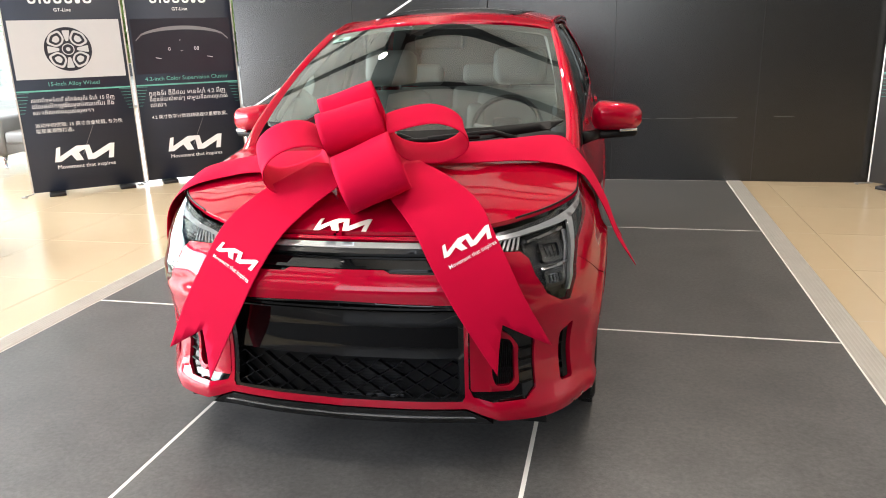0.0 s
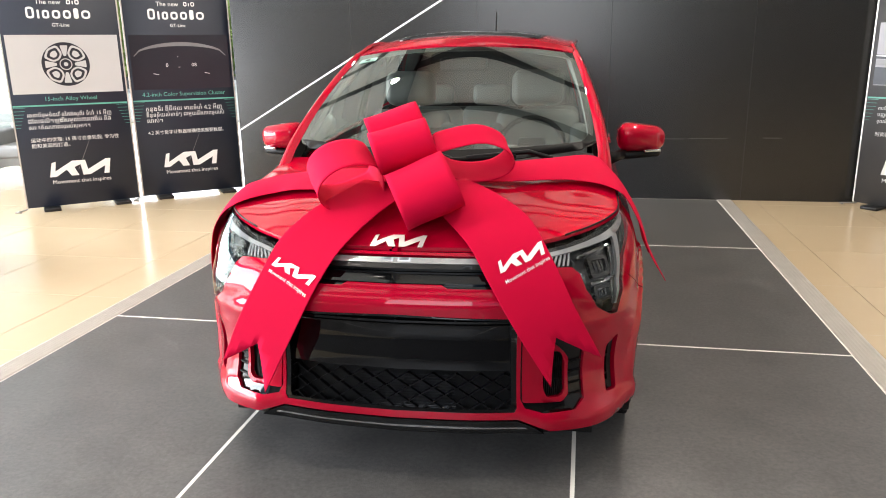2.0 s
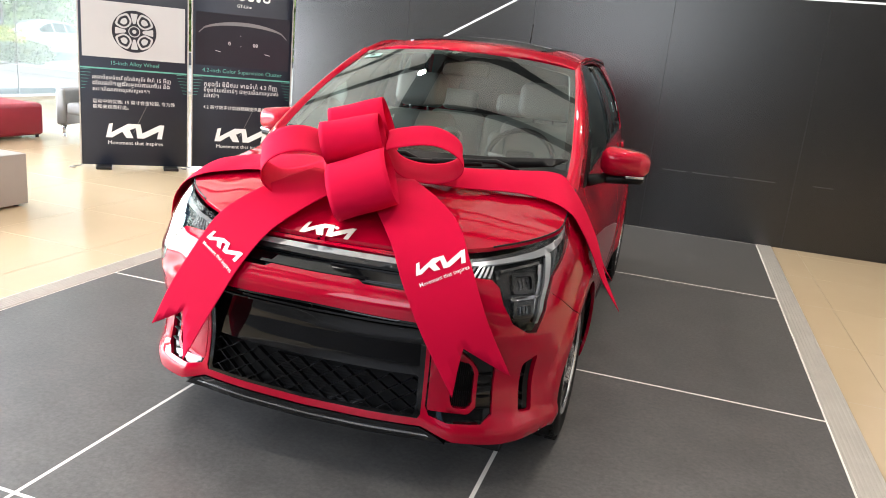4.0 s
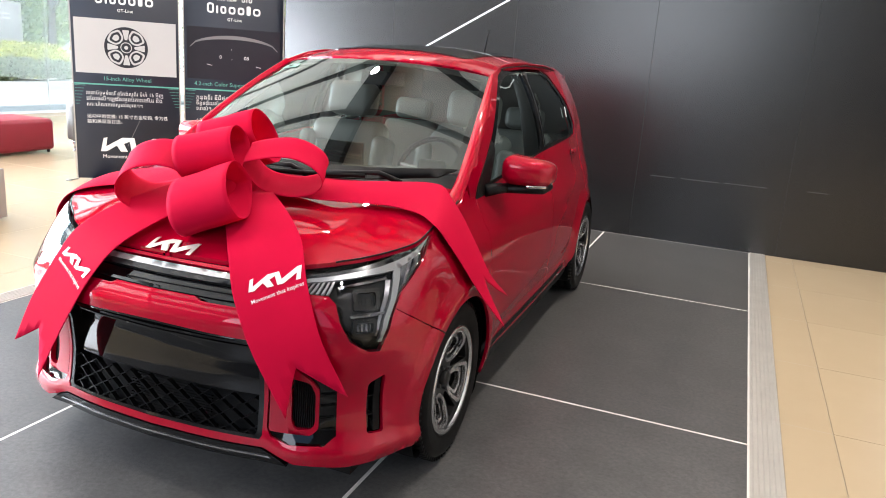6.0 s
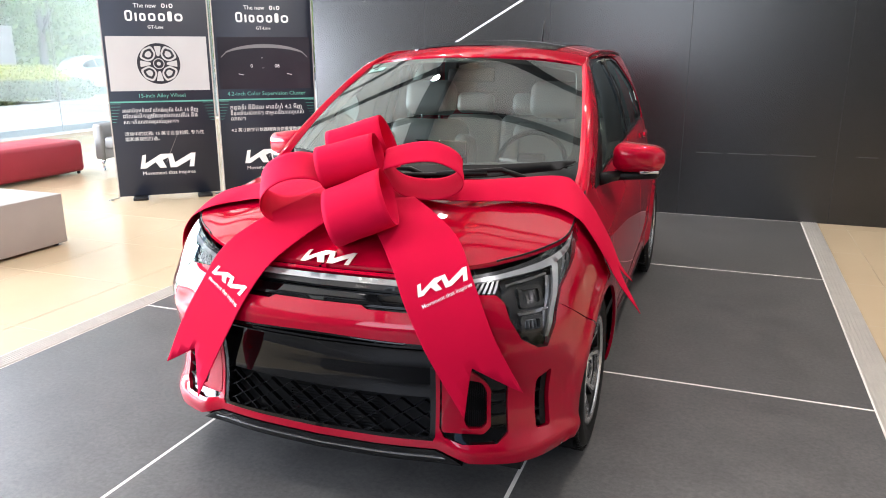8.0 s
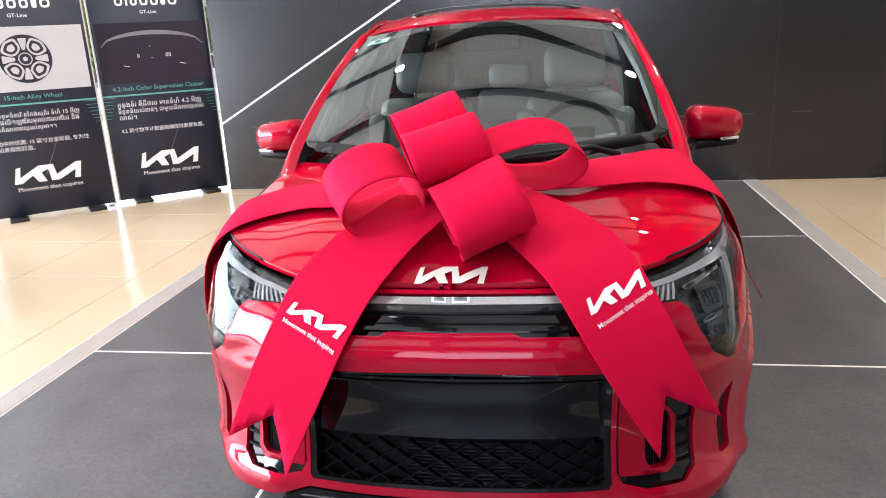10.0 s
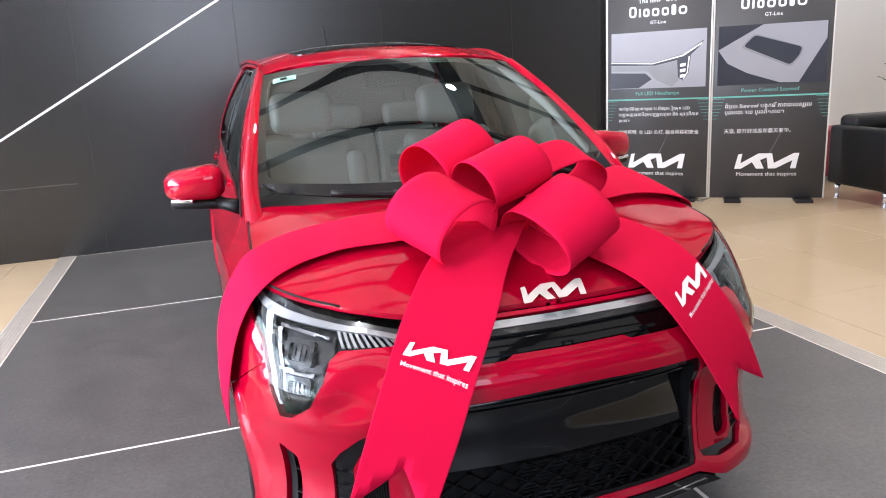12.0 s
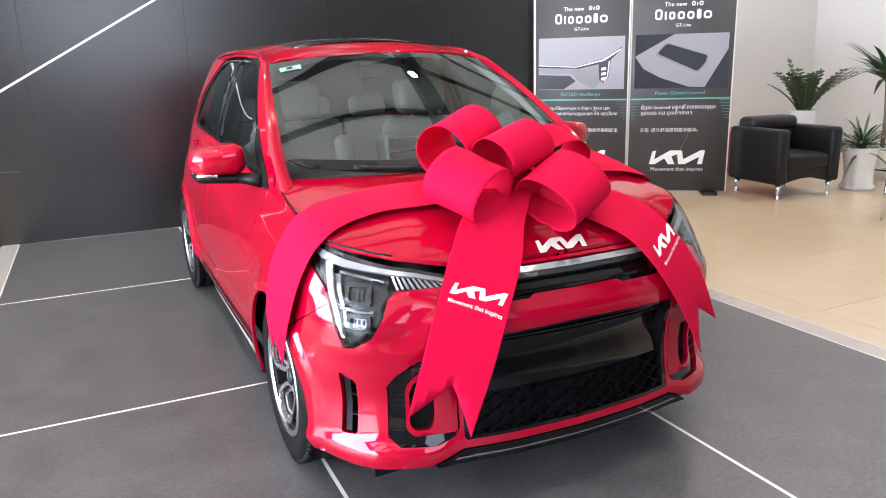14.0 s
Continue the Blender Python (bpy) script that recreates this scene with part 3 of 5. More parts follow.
laid("windscreen_border", screen, [(-1, .09), (-.97, .06), (-.9, .04), (0, .03), (.9, .04), (.97, .06), (1, .09), (1, 1), (-1, 1)], BLACK, car, [rounded([(-.955, .13), (-.88, .085), (0, .07), (.88, .085), (.955, .13), (.96, .93), (.5, .952), (0, .96), (-.5, .952), (-.96, .93)], .06)], .06, -.002)
laid("scuttle", screen, [(-.985, .085), (-.90, .030), (-.5, -.005), (0, -.02), (.5, -.005), (.90, .030), (.985, .085), (.90, .088), (.5, .072), (0, .066), (-.5, .072), (-.90, .088)], BLACK, car, (), .06, .004, .004, "black plastic scuttle under the windscreen")
laid("cowl_panel", lambda u, v, off=0: (u * .585, .10 + .10 * abs(u) ** 2 + v * .05, .930 + .004 * u * u - .02 * math.sin(v * math.pi) + off), [(-1, 0), (1, 0), (1, 1.0), (-1, 1.0)], BLACK, car, (), .12)
roof_outline = [(-1, .895), (-.5, .83), (0, .80), (.5, .83), (1, .895), (1, 2.6), (0, 2.64), (-1, 2.6)]
laid("roof", lambda u, v, off=0: roof(u, v, off), roof_outline, PAINT, car, [rounded([(-.70, 1.02), (.70, 1.02), (.72, 1.75), (-.72, 1.75)], .08)], .035, 0, .01)
laid("sunroof", lambda u, v, off=0: roof(u, v, off), rounded([(-.70, 1.02), (.70, 1.02), (.72, 1.75), (-.72, 1.75)], .08), PIANO, car, (), .07, .004, .006, "black glass sunroof panel")


def side_of(sign):
    return lambda y, z, off=0: (sign * cabin(y, z, off)[0], y, cabin(y, z, off)[2])


FRONT_WIN = [(.47, .945), (.60, 1.065), (.78, 1.215), (.93, 1.315), (1.06, 1.352), (1.30, 1.372), (1.345, 1.372), (1.33, 1.0), (1.30, .998), (.60, .945)]
REAR_WIN = [(1.43, 1.012), (1.45, 1.375), (1.70, 1.372), (1.86, 1.345), (2.02, 1.235), (2.12, 1.10), (2.14, 1.05), (2.08, 1.035)]
DLO = [(.32, .90), (.345, .935), (.56, 1.09), (.80, 1.265), (.94, 1.352), (1.07, 1.385), (1.30, 1.398), (1.72, 1.394), (1.90, 1.362), (2.10, 1.22), (2.20, 1.085), (2.16, 1.028), (2.0, 1.016), (1.3, .987), (.7, .939)]
FRAME = [(.27, .886), (.245, .968), (.28, .995), (.56, 1.163), (.80, 1.302), (.90, 1.352), (1.06, 1.392), (1.30, 1.412), (1.72, 1.41), (2.1, 1.395), (2.50, 1.355), (2.60, 1.24), (2.68, 1.06), (2.6, 1.05), (2.0, 1.013), (1.3, .984), (.7, .936)]
for sign in (1, -1):
    g = side_of(sign)
    laid("cant_rail", g, FRAME, PAINT, car, [DLO], .035, 0, .012)
    laid("window_surround", g, DLO, PIANO, car, [FRONT_WIN, REAR_WIN], .03, -.004, .01)
    laid("side_window", g, FRONT_WIN, SIDE_GLASS, car, (), .08, -.008).visible_shadow = False
    laid("side_window", g, REAR_WIN, SIDE_GLASS, car, (), .08, -.008).visible_shadow = False
    # windscreen pillar: from the screen's edge to the side frame
    bm = bmesh.new()
    rows = []
    for k in range(25):
        v = -.14 + 1.14 * k / 24
        a = Vector(screen(1, v))
        yy = .245 + (.90 - .245) * v
        zz = curve((.245, .968), (.28, .995), (.56, 1.163), (.80, 1.302), (.90, 1.352))(yy)
        b = Vector(cabin(yy, zz))
        row = []
        for q in range(7):
            w = q / 6
            p = a.lerp(b, w) + Vector((.35, -.6, .7)) * .016 * math.sin(math.pi * w)
            row.append(bm.verts.new((sign * p.x, p.y, p.z)))
        rows.append(row)
    for one, two in zip(rows, rows[1:]):
        for q in range(6):
            bm.faces.new((one[q], one[q + 1], two[q + 1], two[q]))
    bmesh.ops.recalc_face_normals(bm, faces=bm.faces)
    part("windscreen_pillar", bm, PAINT, car)
    # strip from roof edge to the rail
    bm = bmesh.new()
    rows = []
    for k in range(30):
        y = .885 + 1.72 * k / 29
        a = Vector(roof(1, y))
        b = Vector(cabin(y, curve((.885, 1.345), (1.06, 1.392), (1.30, 1.412), (1.72, 1.41), (2.1, 1.395), (2.62, 1.34))(y)))
        b.x = max(b.x, a.x + .004)
        row = [bm.verts.new((sign * p.x, p.y, p.z)) for p in [a.lerp(b, q / 4) + Vector((0, 0, .012 * math.sin(math.pi * q / 4))) for q in range(5)]]
        rows.append(row)
    for one, two in zip(rows, rows[1:]):
        for q in range(4):
            bm.faces.new((one[q], one[q + 1], two[q + 1], two[q]))
    bmesh.ops.recalc_face_normals(bm, faces=bm.faces)
    part("roof_rail", bm, PAINT, car)
# tailgate closes the rear
laid("tailgate", lambda u, v, off=0: (u * (.60 - .14 * v), 2.86 - .28 * v ** 1.5 - .08 * u * u * (1 - v), .95 + .42 * v + off), [(-1, 0), (1, 0), (1, 1), (-1, 1)], PAINT, car, (), .12)

laid("tailgate_trim", lambda u, v, off=0: (u * (.56 - .12 * max(v, 0)), 2.62 - .24 * max(v, 0) ** 1.5, .95 + .42 * v + off), [(-1, -1), (1, -1), (1, 1), (-1, 1)], CABIN, car, (), .2)

# ---- front details ----
grille = laid("grille", lambda a, b, off=0: skirt(a, b, off), [(-.40, .245), (.40, .245), (.40, .59), (-.40, .59)], BLACK, car, (), .05, -.075)
laid("plate_panel", lambda a, b, off=0: skirt(a, b, off - .08 * (b - .375) - .12 * (b - .412 + math.hypot(b - .412, .02)) - .004), [(-.375, .375), (-.36, .387), (.36, .387), (.375, .375), (.383, .50), (.372, .514), (0, .522), (-.372, .514), (-.383, .50)], PIANO, grille, (), .02, -.012, .02)
laid("intake_frame", skirt, INTAKE, PIANO, grille, [[(.955 * a, b + (.010 if b < .4 else -.008)) for a, b in INTAKE]], .03, -.003, .035)
for z in (.532, .549):
    laid("grille_slat", skirt, [(-.38, z), (.38, z), (.38, z + .007), (-.38, z + .007)], PIANO, grille, (), .04, -.022, .03)
laid("light_bar_bed", skirt, [(-.41, .655), (.41, .655), (.41, .755), (-.41, .755)], PIANO, car, (), .04, -.032)
laid("light_bar_glass", skirt, [(-.395, .717), (-.2, .7165), (.2, .7165), (.395, .717), (.398, .729), (0, .730), (-.398, .729)], GUNMETAL, car, (), .03, -.007, .02)
laid("light_bar", skirt, [(-.398, .729), (0, .730), (.398, .729), (.40, .742), (0, .745), (-.40, .742)], SILVER, car, (), .03, -.004, .02, "satin silver light bar across the nose")
laid("lower_bar", skirt, [(-.30, .676), (.30, .676), (.31, .684), (-.31, .684)], PIANO, car, (), .03, -.010, .02)
laid("splitter", skirt, [(-.47, .190), (.47, .190), (.45, .205), (.43, .215), (.385, .233), (-.385, .233), (-.43, .215), (-.45, .205)], PIANO, car, (), .03, .004, .04)
headlights, fog_surrounds = [], []
for f in ((lambda p: p), flip):
    fog = laid("fog_surround", skirt, f(FOG), PIANO, car, [f(rounded([(.404, .538), (.47, .505), (.535, .455), (.558, .425), (.558, .305), (.535, .284), (.404, .288)], .01))], .02, -.012, .02)
    laid("fog_ring", skirt, f(rounded([(.404, .538), (.47, .505), (.535, .455), (.558, .425), (.558, .305), (.535, .284), (.404, .288)], .01)), PAINT, fog, [f(rounded([(.472, .46), (.528, .45), (.546, .415), (.546, .318), (.53, .300), (.484, .300), (.472, .33)], .012))], .016, -.002, .03)
    laid("fog_mesh", skirt, f([(.462, .29), (.556, .29), (.556, .47), (.462, .47)]), BLACK, fog, (), .03, -.03)
    laid("air_slot", skirt, f(rounded([(.705, .44), (.775, .48), (.777, .27), (.705, .275)], .012)), PIANO, car, (), .02, -.03)
    lamp = laid("headlight", skirt, f(HEAD), BLACK, car, (), .018, -.042)
    laid("headlight_lens", skirt, f(HEAD), LENS, lamp, (), .018, .001, label="clear headlight lens")
    headlights.append(lamp)
    fog_surrounds.append(fog)


# ---- lettering and prints ----
def words(text, height, bold=0.0):
    """The outline mesh of a line of text in the built-in font, height metres to a capital, from x = 0, in the xy plane."""
    cu = bpy.data.curves.new("text", "FONT")
    cu.body, cu.size, cu.offset, cu.resolution_u = text, height / .70, bold, 2
    ob = bpy.data.objects.new("text", cu)
    scene.collection.objects.link(ob)
    bpy.context.view_layer.update()
    me = bpy.data.meshes.new_from_object(ob.evaluated_get(bpy.context.evaluated_depsgraph_get()))
    bpy.data.objects.remove(ob)
    return me


def lettering(name, text, height, place, mat, parent, width=0.0, middle=False, bold=0.0, dense=0.0):
    """Text laid on place(x, y): x and y in metres from its start."""
    me = words(text, height, bold)
    xs = [v.co.x for v in me.vertices] or [0]
    wide = max(xs)
    k = width / wide if width and wide else 1
    bm = bmesh.new()
    bm.from_mesh(me)
    bpy.data.meshes.remove(me)
    bmesh.ops.triangulate(bm, faces=bm.faces)
    for v in bm.verts:
        v.co = Vector(place(v.co.x * k - (wide * k / 2 if middle else 0), v.co.y * k))
    return part(name, bm, mat, parent, flat=True)


# an angular mark of slanted strokes in one line, one wide and about a quarter high
MARK = [(0, 0), (.055, .222), (.12, .235), (.095, .085), (.375, .235), (.585, .235), (.618, .085), (.92, .235), (1, .235), (.955, 0), (.87, 0),
        (.90, .125), (.645, 0), (.53, 0), (.505, .172), (.402, .132), (.465, 0), (.345, 0), (.275, .10), (.105, 0)]


def mark(name, place, mat, parent, label="", rise=0.0):
    """The mark as one mesh on place(x, y, off), x from 0 to 1."""
    bm = bmesh.new()
    sheet(bm, lambda x, y, off=0.0: place(x, y, rise + off), MARK, (), .05, 0, rise)
    return part(name, bm, mat, parent, label, flat=True)


# ---- the bow ----
bow = thing("gift_bow", "large crimson cloth gift bow with printed tails, lying on the bonnet", "bow", .047, 0, 0, .65)
THIN = .0022


def cloth(name, bm, label=""):
    ob = part(name, bm, RIBBON, bow, label)
    solid = ob.modifiers.new("thick", "SOLIDIFY")
    solid.thickness, solid.offset = THIN, 0
    return ob


def loop(left, right, out, up, pinch=.25):
    """A loop of ribbon: an oval band between two rims, drawn in a little towards the knot."""
    left, right, out, up = Vector(left), Vector(right), Vector(out), Vector(up)
    bm = bmesh.new()
    rows = []
    for i in range(13):
        w = i / 12
        mid = left.lerp(right, w)
        row = []
        for k in range(64):
            a = k * math.tau / 64
            c, s = math.cos(a), math.sin(a)
            squeeze = 1 - pinch * max(0, -c) ** 2
            swell = 1 + .02 * math.sin(w * 5 + a * 2) * math.sin(math.pi * w)
            row.append(bm.verts.new(mid + out * c * swell + up * s * squeeze * swell))
        rows.append(row)
    for one, two in zip(rows, rows[1:]):
        for k in range(64):
            bm.faces.new((one[k], one[(k + 1) % 64], two[(k + 1) % 64], two[k]))
    return cloth("loop", bm)


loop((-.021, -.477, .894), (.152, -.419, .967), (.038, -.112, -.007), (-.038, .014, .082), .52)
loop((-.124, -.348, 1.029), (.062, -.293, 1.078), (.029, -.081, -.017), (-.017, -.015, .067), .19)
loop((-.189, -.113, 1.033), (-.013, -.039, 1.091), (-.033, .125, -.015), (-.028, -.022, .095), .31)
loop((-.170, -.446, .930), (-.261, -.290, .993), (-.078, -.061, .037), (.067, .014, .073), .56)
loop((.209, -.276, .996), (.171, -.174, 1.049), (.116, .047, -.035), (.056, -.006, .061), .60)
bm = bmesh.new()
box(bm, -.07, .07, -.36, -.18, .872, .985, .045, 4)
cloth("knot", bm)


def rail(points):
    f = [curve(*[(i / (len(points) - 1), p[k]) for i, p in enumerate(points)]) for k in range(3)]
    return lambda v: Vector((f[0](v), f[1](v), f[2](v)))


def strip(one, two, sag=0.0):
    a, b = rail(one), rail(two)

    def place(u, v, off=0.0):
        w = (u + 1) / 2
        p = a(v).lerp(b(v), w)
        if off or sag:
            across = (b(v) - a(v)).normalized()
            along = (a(v + .01).lerp(b(v + .01), w) - p).normalized()
            n = across.cross(along).normalized()
            p = p + n * (off + sag * (1 - u * u))
        return tuple(p)
    return place


def tail(name, place, notch, label, step=.05):
    bm = bmesh.new()
    sheet(bm, place, [(-1, 0), (1, 0), (1, 1), (0, notch), (-1, 1)], (), step)
    return cloth(name, bm, label)


TAILS = {
    "left": strip([(.02, -.36, .93), (-.10, -.50, .842), (-.175, -.605, .765), (-.238, -.652, .665), (-.325, -.695, .49), (-.411, -.718, .317)],
                  [(-.17, -.33, .94), (-.30, -.46, .868), (-.385, -.555, .79), (-.447, -.600, .68), (-.515, -.640, .54), (-.574, -.662, .394)]),
    "right": strip([(.18, -.28, .94), (.30, -.375, .905), (.405, -.462, .848), (.485, -.552, .735), (.560, -.590, .59), (.640, -.572, .437)],
                   [(.00, -.34, .93), (.117, -.447, .852), (.225, -.575, .786), (.300, -.645, .68), (.385, -.672, .54), (.488, -.662, .369)]),
}
tail_left = tail("front_tail", TAILS["left"], .86, "hanging ribbon tail with a white print and a swallow-tail end")
tail_right = tail("front_tail", TAILS["right"], .86, "hanging ribbon tail with a white print and a swallow-tail end")
band_right = strip([(.02, -.05, .95), (.16, -.06, .965), (.292, -.07, .97), (.435, .02, .97), (.55, .10, .972), (.615, .13, .965), (.675, .105, .917), (.737, .107, .83), (.785, .135, .73), (.81, .20, .64), (.851, .306, .543)],
                   [(.05, -.25, .92), (.184, -.185, .915), (.299, -.17, .914), (.453, -.12, .914), (.551, -.08, .906), (.63, -.09, .897), (.70, -.128, .875), (.744, -.103, .814), (.783, -.053, .732), (.825, .03, .62), (.902, .118, .482)], .008)
band_left = strip([(-.10, -.29, .91), (-.316, -.262, .892), (-.451, -.247, .887), (-.535, -.245, .872), (-.625, -.285, .855), (-.690, -.318, .822), (-.733, -.322, .769), (-.764, -.305, .693), (-.784, -.282, .61), (-.797, -.255, .53), (-.803, -.216, .432)],
                  [(-.08, -.06, .95), (-.236, -.054, .937), (-.371, -.048, .931), (-.495, -.042, .917), (-.61, -.06, .900), (-.695, -.11, .878), (-.745, -.108, .821), (-.786, -.094, .734), (-.804, -.082, .65), (-.811, -.075, .55), (-.808, -.13, .43)], .008)
tail("side_tail", band_right, .88, "ribbon laid over the bonnet's edge and down the flank", .03)
tail("side_tail", band_left, .93, "ribbon laid over the bonnet's edge and down the flank", .03)


# the prints run across the ribbons, their tops towards the knot
for key, parent, u0, wide, v0, slope, s0, s_slope in (("left", tail_left, .76, 1.60, .554, .062, .588, .070), ("right", tail_right, .57, 1.50, .570, -.010, .618, -.032)):
    def at(x, y, off=0.0, place=TAILS[key], u0=u0, wide=wide, v0=v0, slope=slope):
        return place(u0 - wide * x, v0 + slope * x - .213 * y, off + .0032)

    def below(x, y, place=TAILS[key], u0=u0, wide=wide, v0=s0, slope=s_slope):
        return place(u0 - wide * x, v0 + slope * x - .213 * y, .0034)
    mark("print", at, WHITE, parent, "white printed mark", .0004)
    lettering("slogan", "Movement that inspires", .10, below, WHITE, parent, 1.0, False, .0006)

# ---- badge on the bonnet ----
mark("bonnet_badge", lambda x, y, off: (lambda p: (p[0], p[1] - .010 - off, p[2] + .002))(bonnet(-.088 + .176 * x, -.558 + y * .19)), BADGE, car, "raised silver badge", .006)


# ---- wheels ----
def polar(r, a):
    return (r * math.cos(radians(a)), r * math.sin(radians(a)))


def rim_face(a, b, off=0.0):
    r = math.hypot(a, b)
    return (a, b, .012 - .03 * smooth(.19, .05, r) + .01 * smooth(.17, .2, r) + off)


RIM = [polar(.196, 360 * k / 60) for k in range(60)]
BIG = [rounded([polar(.165, 90 * k + 45 - 24), polar(.178, 90 * k + 45), polar(.165, 90 * k + 45 + 24), polar(.095, 90 * k + 45 + 29), polar(.066, 90 * k + 45), polar(.095, 90 * k + 45 - 29)], .022, 4) for k in range(4)]
SMALL = [rounded([polar(.168, 90 * k - 11), polar(.168, 90 * k + 11), polar(.072, 90 * k + 9), polar(.072, 90 * k - 9)], .01, 3) for k in range(4)]
rubber = bmesh.new()
lathe(rubber, [(.190, -.080), (.215, -.089), (.25, -.092), (.272, -.087), (.285, -.070), (.2905, -.058), (.2905, -.034), (.284, -.033), (.284, -.027), (.2915, -.026), (.2915, .026), (.284, .027), (.284, .033), (.2905, .034), (.2905, .058), (.285, .070), (.272, .087), (.262, .090), (.259, .0915), (.25, .092), (.225, .0895), (.212, .0885), (.210, .087), (.200, .083), (.190, .080)], 72)
for k in range(72):
    a = 360 * k / 72
    for s in (-1, 1):
        box(rubber, .270, .2935, -.0035, .0035, s * .062 - .018, s * .062 + .018, 0, 1, pose(0, 0, 0, 0, 0, a + 2.5 * s))
barrel = bmesh.new()
lathe(barrel, [(.200, .085), (.196, .078), (.186, .07), (.178, .03), (.172, -.08), (.165, -.085)], 60)
face = bmesh.new()
sheet(face, rim_face, RIM, BIG + SMALL, .016, 0, .028)
dark = []
for k in range(4):
    dark.append(bmesh.new())
    sheet(dark[k], rim_face, [(a * 1.0, b * 1.0) for a, b in BIG[k]], [[(m.x, m.y) for m in [Vector(polar(.122, 90 * k + 45)) + (Vector(p) - Vector(polar(.122, 90 * k + 45))) * .78 for p in BIG[k]]]], .012, -.012, .02)
def grown(poly, k, by):
    c = Vector(polar(.122, 90 * k + 45))
    return [tuple(c + (Vector(p) - c) * by) for p in poly]


# machined faces: a band round each opening, and the outer flange
bands = []
for k in range(4):
    bands.append(bmesh.new())
    sheet(bands[-1], rim_face, grown(BIG[k], k, 1.24), [grown(BIG[k], k, .985)], .012, .003, .012)
    bands.append(bmesh.new())
    sheet(bands[-1], rim_face, grown(BIG[k], k, .80), [grown(BIG[k], k, .58)], .012, -.010, .018)
flange = bmesh.new()
lathe(flange, [(.178, .018), (.184, .026), (.194, .027), (.199, .022), (.200, .010)], 60)
centre = bmesh.new()
lathe(centre, [(.0, .004), (.026, .003), (.030, -.002), (.032, -.02)], 24)
nuts = []
for k in range(4):
    n = bmesh.new()
    lathe(n, [(0, .0), (.008, 0), (.009, -.012)], 8, pose(*polar(.046, 90 * k), -.008))
    nuts.append(n)
disc = bmesh.new()
lathe(disc, [(.03, -.045), (.125, -.045), (.125, -.06), (.03, -.06)], 40)
wheels = []
for i, (y, sgn) in enumerate(((0, 1), (0, -1), (2.385, 1), (2.385, -1))):
    w = new("wheel")
    w.parent = car
    w.matrix_local = pose(sgn * .676, y, .2925, 0, 90 * sgn, 0) @ pose(0, 0, 0, 0, 0, 20 if y == 0 else 8)
    if i == 0:
        wheel_parts = [part("tyre", rubber, RUBBER, w), part("barrel", barrel, GUNMETAL, w), part("rim", face, GUNMETAL, w, "dark alloy rim with machined bands round four broad openings"),
                       part("centre_cap", centre, GUNMETAL, w), part("brake_disc", disc, GUNMETAL, w)] + [part("rim_insert", d, GUNMETAL, w) for d in dark] + [part("wheel_nut", n, GUNMETAL, w) for n in nuts] + [part("rim_band", d, ALLOY, w, "bright machined band") for d in bands] + [part("rim_flange", flange, ALLOY, w)]
        for p in wheel_parts[2:4] + wheel_parts[5:]:
            p.location.z = .062
    else:
        for p in wheel_parts:
            c = p.copy()
            scene.collection.objects.link(c)
            c.parent = w
            c.matrix_parent_inverse = Matrix()
            c.location = p.location
# dark wheel housings
for y in (0, 2.385):
    for sgn in (1, -1):
        bm = bmesh.new()
        lathe(bm, [(.0, -.2), (.345, -.2), (.345, .075)], 40, pose(sgn * .676, y, .2925, 0, 90 * sgn, 0))
        for v in [v for v in bm.verts if v.co.z < .12]:
            v.co.z = .12
        part("wheel_housing", bm, BLACK, car)
bm = bmesh.new()
box(bm, -.62, .62, -.5, 2.8, .14, .20)
part("underbody", bm, BLACK, car, flat=True)

# ---- headlamps ----
LED = material("white_lamp_strip", (.52, .53, .54), .25, .2, (.46, .47, .48), 9, .6, coat=.5)
REFLECTOR = material("lamp_reflector", (.30, .30, .32), .14, 1.0, (.20, .20, .22), 14, .7)
BEZEL = material("smoked_lamp_bezel", (.030, .031, .034), .20, .5, (.055, .056, .060), 12, .7)


def between(one, two, a, b):
    """The strip from share a to share b of the way between two lines."""
    pick = lambda w: [(p[0] + (q[0] - p[0]) * w, p[1] + (q[1] - p[1]) * w) for p, q in zip(one, two)]
    return pick(a) + pick(b)[::-1]


STRIP_TOP = [(.403, .737), (.512, .757), (.70, .776), (.79, .789), (.86, .803), (.93, .818), (1.05, .846)]
STRIP_LOW = [(.403, .728), (.512, .747), (.70, .763), (.79, .772), (.845, .780), (.93, .804), (1.05, .842)]
BROW_TOP = [(.412, .750), (.512, .768), (.70, .787), (.79, .802), (.86, .817), (.93, .830), (1.08, .857)]
SIDE_IN = [(.868, .786), (.842, .742), (.814, .694), (.776, .637), (.750, .585)]
SIDE_OUT = [(1.035, .836), (.935, .779), (.845, .722), (.792, .655), (.752, .590)]
for f, lamp in zip(((lambda p: p), flip), headlights):
    laid("lamp_bed", skirt, f([(.60, .755), (.80, .775), (.828, .745), (.80, .69), (.765, .635), (.738, .575), (.70, .575), (.655, .60), (.625, .65), (.61, .70)]), BEZEL, lamp, (), .02, -.036)
    laid("lamp_brow", skirt, f(between(STRIP_TOP, BROW_TOP, .1, 1)), BEZEL, lamp, (), .02, -.014, .006)
    laid("lamp_strip", skirt, f(between(STRIP_LOW, STRIP_TOP, 0, 1)), LED, lamp, (), .02, -.009, .010, "white lamp strip under the clear lens")
